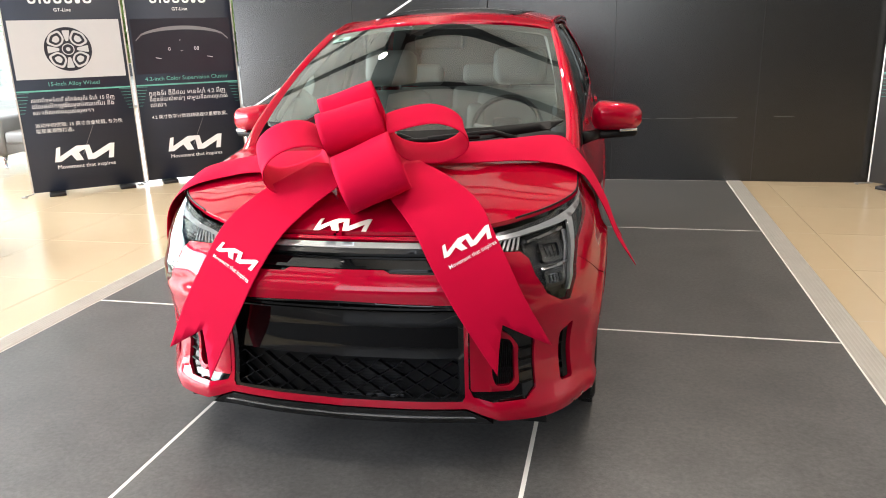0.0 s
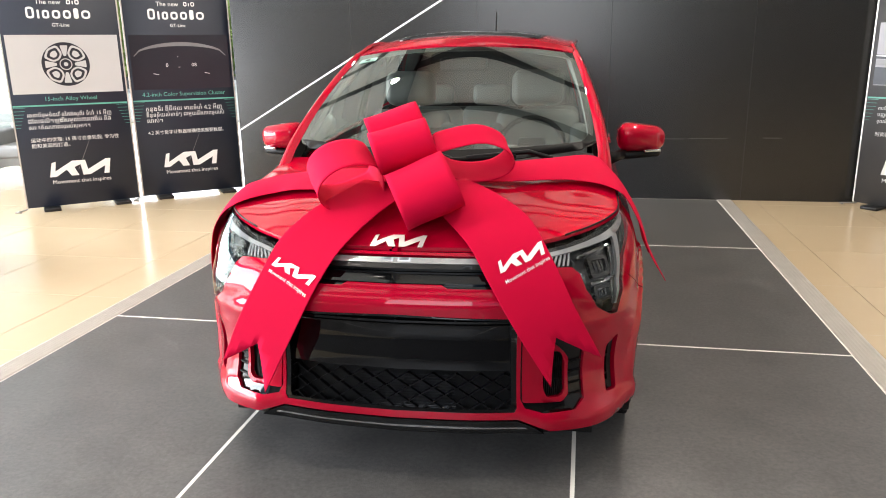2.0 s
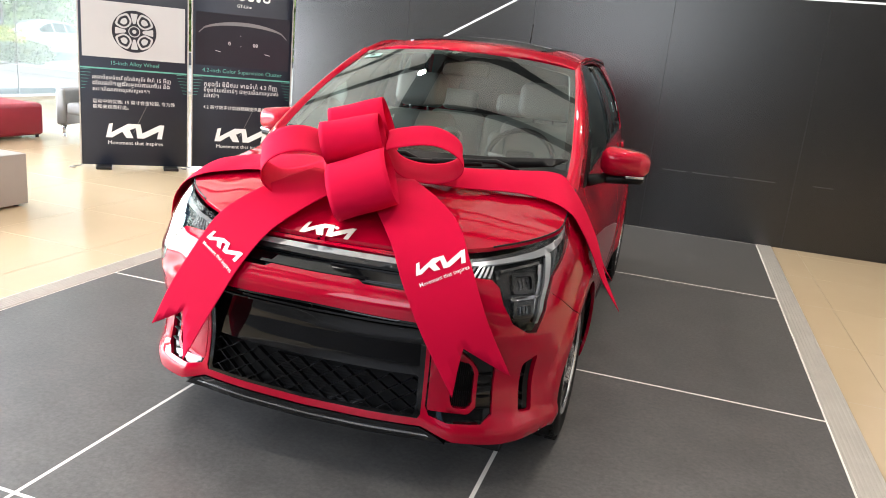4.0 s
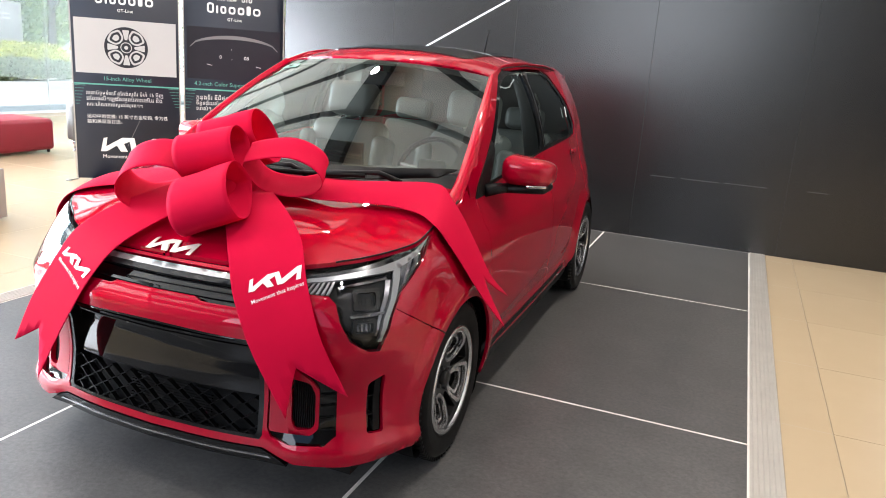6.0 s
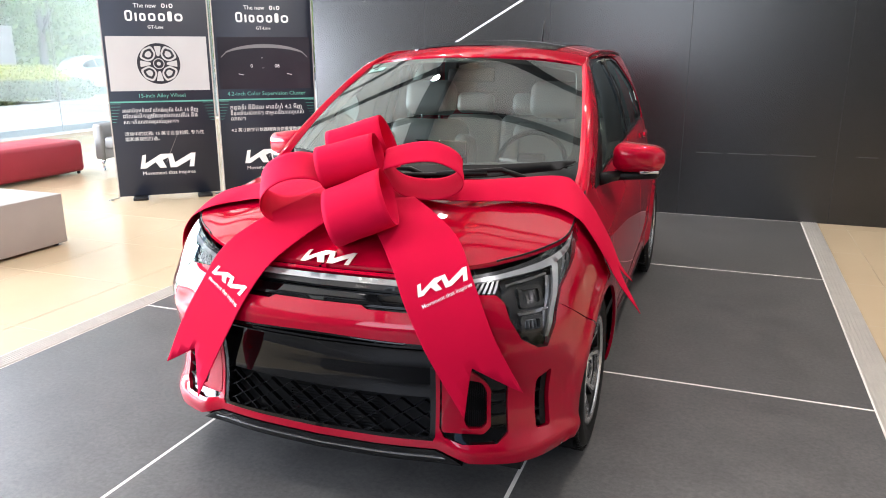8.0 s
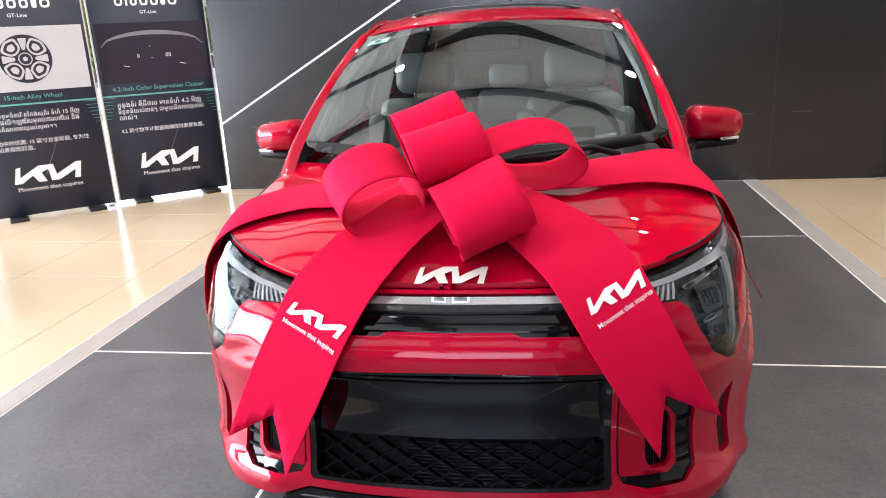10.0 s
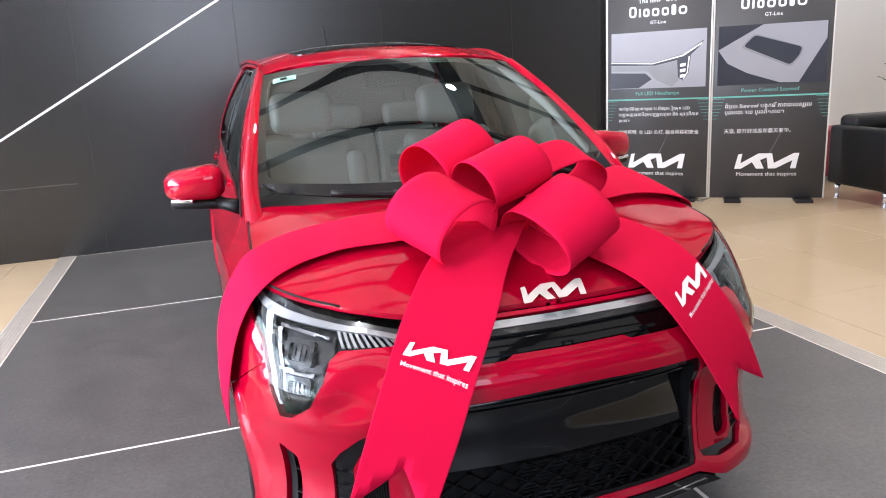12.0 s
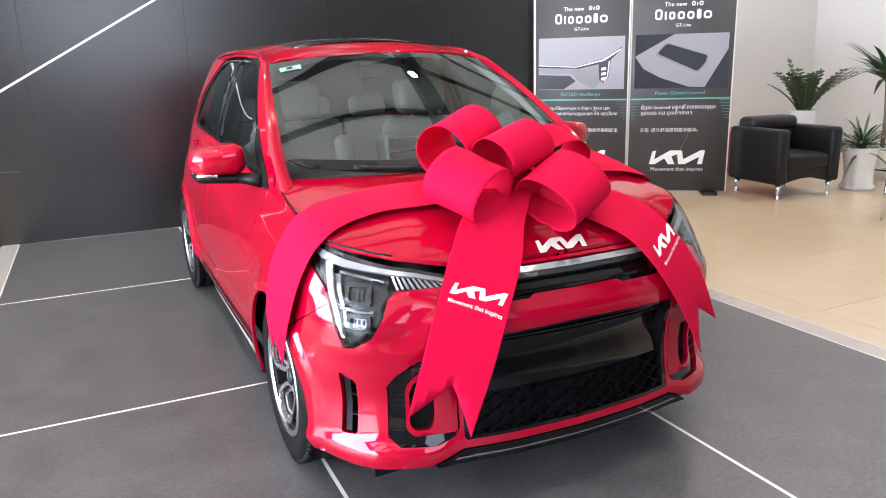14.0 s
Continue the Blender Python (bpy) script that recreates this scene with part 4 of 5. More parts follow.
    laid("lamp_strip", skirt, f([(.834, .782), (.862, .783), (.838, .742), (.810, .694), (.772, .637), (.746, .578), (.733, .580), (.757, .643), (.793, .70), (.815, .745)]), LED, lamp, (), .02, -.009, .010)
    for k, mat in enumerate((BEZEL, REFLECTOR, BEZEL, BEZEL, REFLECTOR)):
        laid("lamp_facet", skirt, f(between(SIDE_IN, SIDE_OUT, .2 * k, .2 * k + .19)), mat, lamp, (), .02, -.012 - .004 * (k % 2), .006)
    for k in range(9):
        a = .418 + .0185 * k
        laid("lamp_rib", skirt, f([(a, .7205), (a + .009, .7205), (a + .034, .741 + .0022 * k), (a + .025, .740 + .0022 * k)]), LED, lamp, (), .03, -.014, .010)
    # upper module with a dark projector, lower one with a bright cup
    for a, z, wide, high, eye in ((.712, .706, .052, .030, BEZEL), (.695, .625, .044, .028, REFLECTOR)):
        ring = rounded([(a - wide, z - high), (a + wide * .8, z - high), (a + wide, z + high), (a - wide * .9, z + high)], .012)
        core = [(a + (x - a) * .70, z + (y - z) * .66) for x, y in ring]
        laid("lamp_module", skirt, f(ring), GUNMETAL, lamp, [f(core)], .014, -.018, .018)
        laid("lamp_eye", skirt, f(core), eye, lamp, (), .014, -.030)
        for q in (-.35, .0, .35):
            laid("lamp_fin", skirt, f([(a + wide * q - .003, z - high * .6), (a + wide * q + .003, z - high * .6), (a + wide * q + .006, z + high * .6), (a + wide * q, z + high * .6)]), BEZEL, lamp, (), .02, -.026, .004)
    laid("lamp_shelf", skirt, f([(.645, .664), (.775, .668), (.770, .660), (.648, .656)]), REFLECTOR, lamp, (), .02, -.015, .015)
    laid("lamp_shelf", skirt, f([(.620, .742), (.800, .764), (.800, .757), (.622, .736)]), REFLECTOR, lamp, (), .02, -.016, .015)
    laid("lamp_wall", skirt, f([(.795, .755), (.822, .755), (.800, .705), (.765, .650), (.735, .592), (.722, .600), (.745, .655), (.775, .71)]), REFLECTOR, lamp, (), .02, -.020, .010)

# ---- grille mesh, fins, trims ----
MESHLINE = material("dark_mesh_plastic", (.0025, .0025, .003), .30, 0, (.004, .004, .0045), 10, .6, spec=.12)
for row in range(5):
    z0 = .264 + .0225 * row
    for k in range(-5, 5):
        s = .078 * k + (.039 if row % 2 else 0)
        bm = bmesh.new()
        for p in ([(s, z0), (s + .006, z0), (s + .042, z0 + .0225), (s + .036, z0 + .0225)], [(s + .072, z0), (s + .078, z0), (s + .042, z0 + .0225), (s + .036, z0 + .0225)]):
            sheet(bm, skirt, p, (), .05, -.012, .018)
        part("mesh_rib", bm, MESHLINE, grille)
for k in range(12):
    z = .270 + .0085 * k
    laid("radiator_fin", skirt, [(-.13, z), (.19, z), (.19, z + .003), (-.13, z + .003)], BEZEL, grille, (), .08, -.036, .008)
for x in (-.19, .0, .19):
    laid("slat_brace", skirt, [(x, .525), (x + .006, .525), (x + .006, .575), (x, .575)], PIANO, grille, (), .05, -.03, .03)
# the gloss highlight on the black splitter, put in as a thin chrome strip
laid("splitter_strip", skirt, [(-.42, .208), (.42, .208), (.41, .213), (-.41, .213)], CHROME, car, (), .05, .006, .01, "chrome strip standing in for the gloss highlight along the splitter")
for f, fog in zip(((lambda p: p), flip), fog_surrounds):
    laid("intake_post", skirt, f([(.386, .50), (.399, .548), (.392, .57), (.374, .574), (.384, .545)]), CHROME, car, (), .03, -.001, .01)
    for z in (.30, .335, .37, .405):
        laid("fog_fin", skirt, f([(.562, z), (.606, z + .004), (.606, z + .008), (.562, z + .004)]), BLACK, fog, (), .04, -.004, .03)
    for k in range(11):
        a = .474 + .0068 * k
        laid("mesh_bar", skirt, f([(a, .302), (a + .0028, .302), (a + .0028, .452 - .0006 * k), (a, .452 - .0006 * k)]), BLACK, fog, (), .05, -.018, .008)
    for z in (.335, .395):
        laid("slot_fin", skirt, f([(.712, z), (.742, z + .001), (.742, z + .004), (.712, z + .003)]), BLACK, car, (), .04, -.008, .02)
    laid("slot_core", skirt, f([(.740, .285), (.762, .283), (.762, .455), (.740, .452)]), BLACK, car, (), .03, -.012, .02)
    laid("sill_trim", skirt, f([(1.60, .262), (3.05, .275), (3.05, .300), (1.60, .288)]), BLACK, car, (), .06, .002, .008)

# ---- mirrors ----
for sgn in (1, -1):
    mir = new("wing_mirror")
    mir.parent = car
    mir.matrix_local = pose(sgn * .830, .575, .975) @ Matrix.Diagonal((1.10, 1.08, 1.10, 1))
    bm = bmesh.new()
    box(bm, -.082 - (.02 if sgn > 0 else 0), .082 + (.02 if sgn < 0 else 0), -.078, .058, -.046, .066, .040, 5)
    for v in bm.verts:
        x = v.co.x * sgn
        v.co.z *= 1 - .22 * smooth(-.02, .09, x)
        v.co.y += .045 * smooth(-.02, .09, x) ** 2 + .02 * smooth(.0, -.06, v.co.z)
        v.co.z += .006 * (1 - smooth(-.08, .0, x))
    part("mirror_cap", bm, PAINT, mir)
    bm = bmesh.new()
    box(bm, -.080 - (.02 if sgn > 0 else -.010), .078 + (.02 if sgn < 0 else -.010), -.060, .058, -.070, -.040, .013, 3)
    for v in bm.verts:
        x = v.co.x * sgn
        v.co.y += .045 * smooth(-.02, .09, x) ** 2
        v.co.z += .012 * smooth(.0, .08, x)
    part("mirror_base", bm, BLACK, mir, "black mirror base")
    bm = bmesh.new()
    tube(bm, [(-sgn * .06, -.01, -.050), (-sgn * .10, -.07, -.052), (-sgn * .135, -.13, -.055)], [.018, .020, .024], 10)
    part("mirror_arm", bm, BLACK, mir)
    bm = bmesh.new()
    box(bm, .0 if sgn > 0 else -.066, .066 if sgn > 0 else .0, -.067, -.050, -.040, -.028, .004, 2)
    for v in bm.verts:
        v.co.y += .045 * smooth(-.02, .09, v.co.x * sgn) ** 2
    part("indicator", bm, CHROME, mir, "clear indicator strip")
    bm = bmesh.new()
    box(bm, -.07, .07, .050, .058, -.035, .045, .003, 2)
    part("mirror_glass", bm, CHROME, mir)
    g = side_of(sgn)
    laid("mirror_patch", g, rounded([(.315, .893), (.36, .955), (.575, 1.105), (.60, 1.06), (.49, .935), (.43, .895)], .02), BLACK, car, (), .04, .003, .01)
    # door handles and shut-line details
    for y, z, door in ((1.24, .905, doors[0 if sgn > 0 else 2]), (2.06, .935, doors[1 if sgn > 0 else 3])):
        s = S0 + y
        dh = laid("door_handle", skirt, rounded([(sgn * (s - .09), z - .014), (sgn * (s + .09), z - .012), (sgn * (s + .09), z + .016), (sgn * (s - .09), z + .014)], .012), PAINT, door, (), .03, .022, .014, "red door handle", both=True)
    # rain channel between roof and rail
    bm = bmesh.new()
    tube(bm, [(sgn * (roof(1, y)[0] + .004), y, roof(1, y)[2] + .006) for y in (.97, 1.1, 1.4, 1.8, 2.2, 2.55)], .003, 6)
    part("roof_moulding", bm, BLACK, car)
    if sgn > 0:
        laid("window_sticker", g, [(1.985, 1.135), (2.01, 1.13), (2.025, 1.185), (2.0, 1.19)], WHITE, car, (), .05, .003)
    laid("sill_bright", g, [(1.388, 1.01), (1.395, 1.01), (1.405, 1.36), (1.398, 1.36)], GUNMETAL, car, (), .1, .002, .003)

# ---- wipers, aerial, screen fittings ----
for (xa, va, xb, vb) in ((.50, -.010, -.10, -.035), (-.06, -.040, -.66, .0)):
    bm = bmesh.new()
    pts = [Vector(screen(xa + (xb - xa) * k / 10, va + (vb - va) * k / 10, .022)) for k in range(11)]
    tube(bm, pts, .010, 8)
    part("wiper_blade", bm, BLACK, car)
    bm = bmesh.new()
    tube(bm, [Vector(screen(xa + .22, -.03, .01)), Vector(screen(xa + .08, .0, .03)), Vector(screen((xa + xb) / 2, (va + vb) / 2, .032))], [.012, .010, .006], 6)
    part("wiper_arm", bm, BLACK, car)
bm = bmesh.new()
lathe(bm, [(.0, .03), (.018, .03), (.026, 0)], 16, Matrix.Translation(roof(0, 2.33)))
tube(bm, [Vector(roof(0, 2.33)) + Vector((0, 0, .02)), Vector(roof(0, 2.33)) + Vector((0, .075, .17))], [.0065, .004], 8)
part("aerial", bm, BLACK, car)
STICKER = material("pale_green_sticker", (.26, .46, .38), .5, 0, (.30, .50, .42), 20, .6)
laid("sticker", screen, [(-.925, .868), (-.765, .885), (-.765, .935), (-.925, .918)], STICKER, car, (), .05, .003)
laid("sticker_emblem", screen, [(-.875, .890), (-.830, .895), (-.830, .915), (-.875, .910)], BLACK, car, (), .05, .005)

# ---- cabin ----
def padded(name, size, bevel, mat, parent, m=None, puff=0.0, label=""):
    bm = bmesh.new()
    box(bm, *size, bevel=bevel, seg=5)
    if m is not None:
        bmesh.ops.transform(bm, matrix=m, verts=bm.verts)
    return part(name, bm, mat, parent, label)


for sgn in (1, -1):
    seat = new("front_seat")
    seat.parent = car
    seat.matrix_local = pose(sgn * .34, .98, .45)
    padded("seat_cushion", (-.24, .24, -.42, .12, -.06, .10), .06, SEAT, seat)
    padded("seat_bolster", (-.26, -.19, -.40, .10, .04, .15), .03, SEAT, seat)
    padded("seat_bolster", (.19, .26, -.40, .10, .04, .15), .03, SEAT, seat)
    tilt = pose(0, .10, .05, -14)
    padded("backrest", (-.215, .215, -.06, .08, .0, .58), .06, SEAT, seat, tilt)
    padded("backrest_bolster", (-.26, -.17, -.10, .06, .06, .50), .04, SEAT, seat, tilt)
    padded("backrest_bolster", (.17, .26, -.10, .06, .06, .50), .04, SEAT, seat, tilt)
    padded("headrest", (-.135, .135, -.075, .055, .60, .78), .05, SEAT, seat, tilt)
    for x in (-.05, .05):
        bm = bmesh.new()
        tube(bm, [tilt @ Vector((x, .0, .56)), tilt @ Vector((x, .0, .66))], .006, 8)
        part("headrest_post", bm, CHROME, seat)
bench = new("rear_bench")
bench.parent = car
bench.matrix_local = pose(0, 1.86, .46)
padded("bench_cushion", (-.56, .56, -.42, .10, -.08, .09), .06, SEAT, bench)
for x in (-.37, 0, .37):
    padded("bench_back", (x - .185, x + .185, -.05, .10, .02, .56), .05, SEAT, bench, pose(0, .08, .02, -16))
    padded("bench_headrest", (x - .12, x + .12, -.05, .05, .57, .70), .04, SEAT, bench, pose(0, .08, .02, -16))
# dashboard
bm = bmesh.new()
rows = []
prof = curve((.20, .905), (.34, .935), (.50, .94), (.60, .915), (.66, .84), (.68, .70))
for k in range(26):
    y = .20 + .48 * k / 25
    rows.append([bm.verts.new((x, y + .05 * (x / .6) ** 2, prof(y) + .018 * math.exp(-((x - .34) / .16) ** 2) * smooth(.35, .5, y) - .02 * (x / .6) ** 4)) for x in [-.62 + 1.24 * q / 24 for q in range(25)]])
for one, two in zip(rows, rows[1:]):
    for q in range(24):
        bm.faces.new((one[q], one[q + 1], two[q + 1], two[q]))
part("dashboard", bm, CABIN, car)
bm = bmesh.new()
box(bm, -.13, .10, .50, .525, .905, 1.035, .008, 2)
part("centre_display", bm, PIANO, car, "freestanding dark centre display")
bm = bmesh.new()
tube(bm, [Vector((.0, .497, 1.035)) + Vector(p) for p in ((-.13, 0, -.12), (-.13, 0, 0), (.10, 0, 0), (.10, 0, -.12))], .002, 6)
part("display_edge", bm, CHROME, car)
wheel = new("steering_wheel")
wheel.parent = car
wheel.matrix_local = pose(.34, .70, .92, 62, 0, 0) @ Matrix.Diagonal((.88, .88, .88, 1))
bm = bmesh.new()
ring = [(.175 * math.cos(k * math.tau / 40), .175 * math.sin(k * math.tau / 40), 0) for k in range(41)]
tube(bm, ring, .014, 10, cap=False)
part("wheel_rim", bm, BLACK, wheel)
padded("wheel_hub", (-.075, .075, -.06, .06, -.02, .025), .02, BLACK, wheel)
for a, b in (((-.07, 0, 0), (-.17, .02, 0)), ((.07, 0, 0), (.17, .02, 0)), ((0, -.05, 0), (0, -.17, 0))):
    bm = bmesh.new()
    tube(bm, [a, b], [.02, .013], 8)
    part("wheel_spoke", bm, SILVER, wheel)
bm = bmesh.new()
box(bm, -.115, .115, -.012, .012, -.033, .033, .012, 3, pose(0, .88, 1.30, -12, 0, 0))
part("rear_view_mirror", bm, BLACK, car)
laid("headliner", lambda u, v, off=0: roof(u, v, -.03), [(-1, .86), (0, .82), (1, .86), (1, 2.5), (-1, 2.5)], HEADLINER, car, (), .12)
for sgn in (1, -1):
    bm = bmesh.new()
    sheet(bm, lambda s, z, off=0: skirt(s, z, -.07), [(sgn * 1.56, .3), (sgn * 3.45, .45), (sgn * 3.45, .96), (sgn * 1.58, .89)] if sgn > 0 else [(-1.56, .3), (-1.58, .89), (-3.45, .96), (-3.45, .45)], (), .1)
    part("door_trim", bm, CABIN, car)
    laid("cabin_trim", side_of(sgn), FRAME, CABIN, car, [DLO], .08, -.035)
    bm = bmesh.new()
    tube(bm, [(sgn * .605, .34, 1.0), (sgn * .568, .62, 1.17), (sgn * .500, .92, 1.330)], [.012, .018, .020], 8)
    part("pillar_trim", bm, HEADLINER, car)
    bm = bmesh.new()
    tube(bm, [(sgn * .62, 1.40, .96), (sgn * .56, 1.42, 1.2), (sgn * .50, 1.42, 1.36)], [.045, .04, .04], 8)
    part("pillar_trim", bm, CABIN, car)
bm = bmesh.new()
box(bm, -.60, .60, .45, 2.6, .28, .33)
part("cabin_floor", bm, CABIN, car, flat=True)
bm = bmesh.new()
box(bm, -.58, .58, 2.30, 2.34, .4, 1.0)
part("parcel_shelf", bm, CABIN, car, flat=True)


# ---- display panels ----
NAVY = material("navy_poster_film", (.010, .015, .030), .42, 0, (.014, .019, .036), 3, .7)
GREY = material("grey_poster_film", (.045, .044, .045), .45, 0, (.055, .054, .055), 3, .7)
PHOTO = material("pale_photo_print", (.24, .235, .26), .4, 0, (.30, .295, .315), 2.0, .9)
PHOTO_PALE = material("white_photo_print", (.50, .50, .51), .4, 0, (.56, .56, .57), 2.0, .9)
PHOTO_MID = material("grey_photo_print", (.17, .17, .18), .4, 0, (.24, .24, .25), 4, .8)
PHOTO_DARK = material("dark_photo_print", (.010, .012, .020), .4, 0, (.018, .020, .030), 5, .8)
TEAL = material("teal_print", (.10, .36, .30), .45, 0, (.16, .45, .38), 9, .8)
FOOT = material("black_steel_foot", (.015, .015, .016), .4, .3, (.025, .025, .026), 9, .6)
CABLE = material("grey_cable", (.25, .24, .22), .6, 0, (.3, .29, .27), 9, .6)


def polygon(name, pts, mat, parent, layer, hole=None):
    """A flat print on a panel's face; layer lifts it in thirds of a millimetre."""
    bm = bmesh.new()
    y = -.0165 - .0004 * layer
    sheet(bm, lambda a, b, off=0: (a, y - off, b), pts, [hole] if hole else (), .4)
    return part(name, bm, mat, parent, flat=True)


def hollow(parent, x, z, w, h, line):
    """A printed upright bar, or a ring of that line's width where there is room for one."""
    def ring(a):
        return rounded([(x + a, z + a), (x + w - a, z + a), (x + w - a, z + h - a), (x + a, z + h - a)], .45 * (w - 2 * a), 4)
    polygon("print_bar", ring(0), WHITE, parent, 1, ring(line) if w > 2.4 * line else None)


def panel(x0, y0, x1, y1, film, caption, chinese, lines, label, tall=2.0):
    wide = math.hypot(x1 - x0, y1 - y0)
    ob = thing("display_panel", label, "display panel", x0, y0, 0, math.degrees(math.atan2(y1 - y0, x1 - x0)), "display panels beside the car")
    ob.matrix_world = ob.matrix_world @ Matrix.Diagonal((1, 1, .98 if film is NAVY else .964, 1))
    block("board", (0, wide, -.016, .016, .03, tall), film, ob, .003, 1)
    for x in (.0, wide):
        block("edge_profile", (x - .006, x + .006, -.019, .019, .03, tall + .002), ALUMINIUM, ob)
    for x in (.20, wide - .16):
        bm = bmesh.new()
        box(bm, x - .07, x + .07, -.14, .14, 0, .028, .006, 2)
        part("foot", bm, FOOT, ob)
    mid = wide / 2

    def text(words_, height, z, width=0.0, x=None, mat=WHITE, bold=0.0):
        lettering("print_text", words_, height, lambda a, b: ((mid if x is None else x) + a, -.0185, z + b), mat, ob, width, x is None, bold)

    text("The new", .040, 1.862, x=mid - .18)
    # the maker's and the model's names as plain bars and rings
    for x, w in ((.07, .032), (.115, .009), (.138, .034)):
        hollow(ob, mid + x, 1.862, w, .040 if w > .01 else .030, .008)
    at = mid - .262
    for w, h in ((.066, .100), (.018, .076), (.056, .074), (.066, .074), (.064, .074), (.040, .092), (.074, .074)):
        hollow(ob, at, 1.737, w, h, .017)
        at += w + .022
    text("GT-Line", .030, 1.668)
    text(caption, .034, 1.010, x=None, mat=TEAL, width=wide * .0236 * len(caption))
    polygon("teal_line", [(0.01, .962), (wide - .01, .962), (wide - .01, .976), (.01, .976)], TEAL, ob, 1)
    for k in range(7):
        z = .955 - .030 * k
        l = .10 - .010 * k
        polygon("teal_streak", [(.008, z), (.008 + l, z), (.008 + l, z - .003), (.008, z - .003)], TEAL, ob, 1)
        polygon("teal_streak", [(wide - .008 - l, z), (wide - .008, z), (wide - .008, z - .003), (wide - .008 - l, z - .003)], TEAL, ob, 1)
    for k, (line, share) in enumerate(lines):
        text(line, .034, .868 - .056 * k, share * wide, x=.11)
    for k, c in enumerate(chinese):
        text(c, .030, .640 - .052 * k, x=.11)
    mark("print_mark", lambda x, y, off: (mid - .265 + .53 * x, -.0172 - off, .305 + y * .60), WHITE, ob, "", .0006)
    text("Movement that inspires", .032, .238, .50)
    polygon("print_scratch", [(mid - .02, .36), (mid - .014, .36), (mid + .12, .66), (mid + .117, .66)], PHOTO_MID, ob, 0)
    bm = bmesh.new()
    tube(bm, [(.0, .05, .012), (-.06, .0, .008), (-.10, -.05, .008), (-.05, -.08, .008)], .006, 6)
    part("cable", bm, CABLE, ob)
    return ob, wide


wheel_panel, w1 = panel(-4.39, 3.10, -3.652, 3.728, NAVY, "15-inch Alloy Wheel", ("运动中的优雅: 15 英寸合金轮毂, 专为性", "能和美观而打造。"), (("រចនាប័ទ្មទំនើប នៃកង់ស្ព័រ ទំហំ 15 អ៊ីញ", .72), ("ដែលផលិតឡើងសម្រាប់ការបើកបរ និង", .71), ("សោភ័ណភាពស្រស់ស្អាត។", .52)), "dark display panel with an alloy wheel picture, on black feet")
polygon("photo", [(.03, 1.075), (w1 - .03, 1.075), (w1 - .03, 1.595), (.03, 1.595)], PHOTO_PALE, wheel_panel, 1)
cx, cz, k = w1 / 2 - .0, 1.335, .205 / .196
polygon("photo_rim", [(cx + a * k, cz + b * k) for a, b in RIM], PHOTO_DARK, wheel_panel, 2)
for q, h in enumerate(BIG):
    mx, mz = polar(.118, 90 * q + 45)
    for grow, mat, layer in ((1.16, PHOTO_PALE, 3), (.86, PHOTO_DARK, 4), (.50, PHOTO_PALE, 5)):
        polygon("photo_spoke", [(cx + (mx + (a - mx) * grow) * k, cz + (mz + (b - mz) * grow) * k) for a, b in h], mat, wheel_panel, layer)
for h in SMALL:
    polygon("photo_gap", [(cx + a * k * .97, cz + b * k * .97) for a, b in h], PHOTO_PALE, wheel_panel, 3)
for r, mat, layer in ((.052, PHOTO_PALE, 5), (.044, PHOTO_DARK, 6), (.018, PHOTO_PALE, 7)):
    polygon("photo_hub", [(cx + r * math.cos(q * math.tau / 24), cz + r * math.sin(q * math.tau / 24)) for q in range(24)], mat, wheel_panel, layer)
polygon("photo_ring", [(cx + a * k, cz + b * k) for a, b in RIM], PHOTO_PALE, wheel_panel, 6, [(cx + a * k * .955, cz + b * k * .955) for a, b in RIM])

dial_panel, w2 = panel(-3.650, 3.790, -2.890, 4.400, NAVY, "4.2-inch Color Supervision Cluster", ("4.2 英寸数字计数器精确提供重要数据。",), (("ក្នុងទ័រ ឌីជីថល មានទំហំ 4.2 អ៊ីញ", .74), ("ទិន្នន័យសំខាន់ៗ ជាមួយនឹងភាពច្បាស់", .76), ("លាស់។", .15)), "dark display panel with an instrument picture, on black feet")
polygon("photo", [(.03, 1.075), (w2 - .03, 1.075), (w2 - .03, 1.595), (.03, 1.595)], PHOTO_DARK, dial_panel, 1)
hood_line = [(.06 + (w2 - .12) * q / 16, 1.40 + .125 * math.sin(math.pi * min(1, max(0, q / 16))) ** .5) for q in range(17)]
polygon("photo_arc", hood_line + [(x, z - .012 - .025 * math.sin(math.pi * i / 16)) for i, (x, z) in reversed(list(enumerate(hood_line)))], PHOTO_MID, dial_panel, 2)
for txt, x, h in (("0", .34, .035), ("08", .58, .035), ("P", .455, .012), ("_", .455, .03)):
    lettering("photo_digit", txt, h, lambda a, b, x=x: (x + a, -.0185, 1.29 + b + (.09 if txt == "P" else 0)), WHITE, dial_panel)
for x in (.22, .70):
    polygon("photo_tick", [(x, 1.225), (x + .05, 1.215), (x + .05, 1.22), (x, 1.231)], WHITE, dial_panel, 2)

lamp_panel, w3 = panel(2.990, 4.250, 3.630, 3.565, GREY, "Full LED Headlamps", ("时尚照明: 全 LED 头灯, 融合风格和安全",), (("ការបំភ្លឺដ៏ល្អឥតខ្ចោះ ពីចង្កៀងមុខ LED", .70), ("បញ្ចេញរចនាប័ទ្មបញ្ចូលគ្នា និង សុវត្ថិភាព", .78), ("ខ្ពស់។", .11)), "dark grey display panel with a headlamp picture, on black feet")
polygon("photo", [(.04, 1.075), (w3 - .04, 1.075), (w3 - .04, 1.600), (.04, 1.600)], PHOTO, lamp_panel, 1)
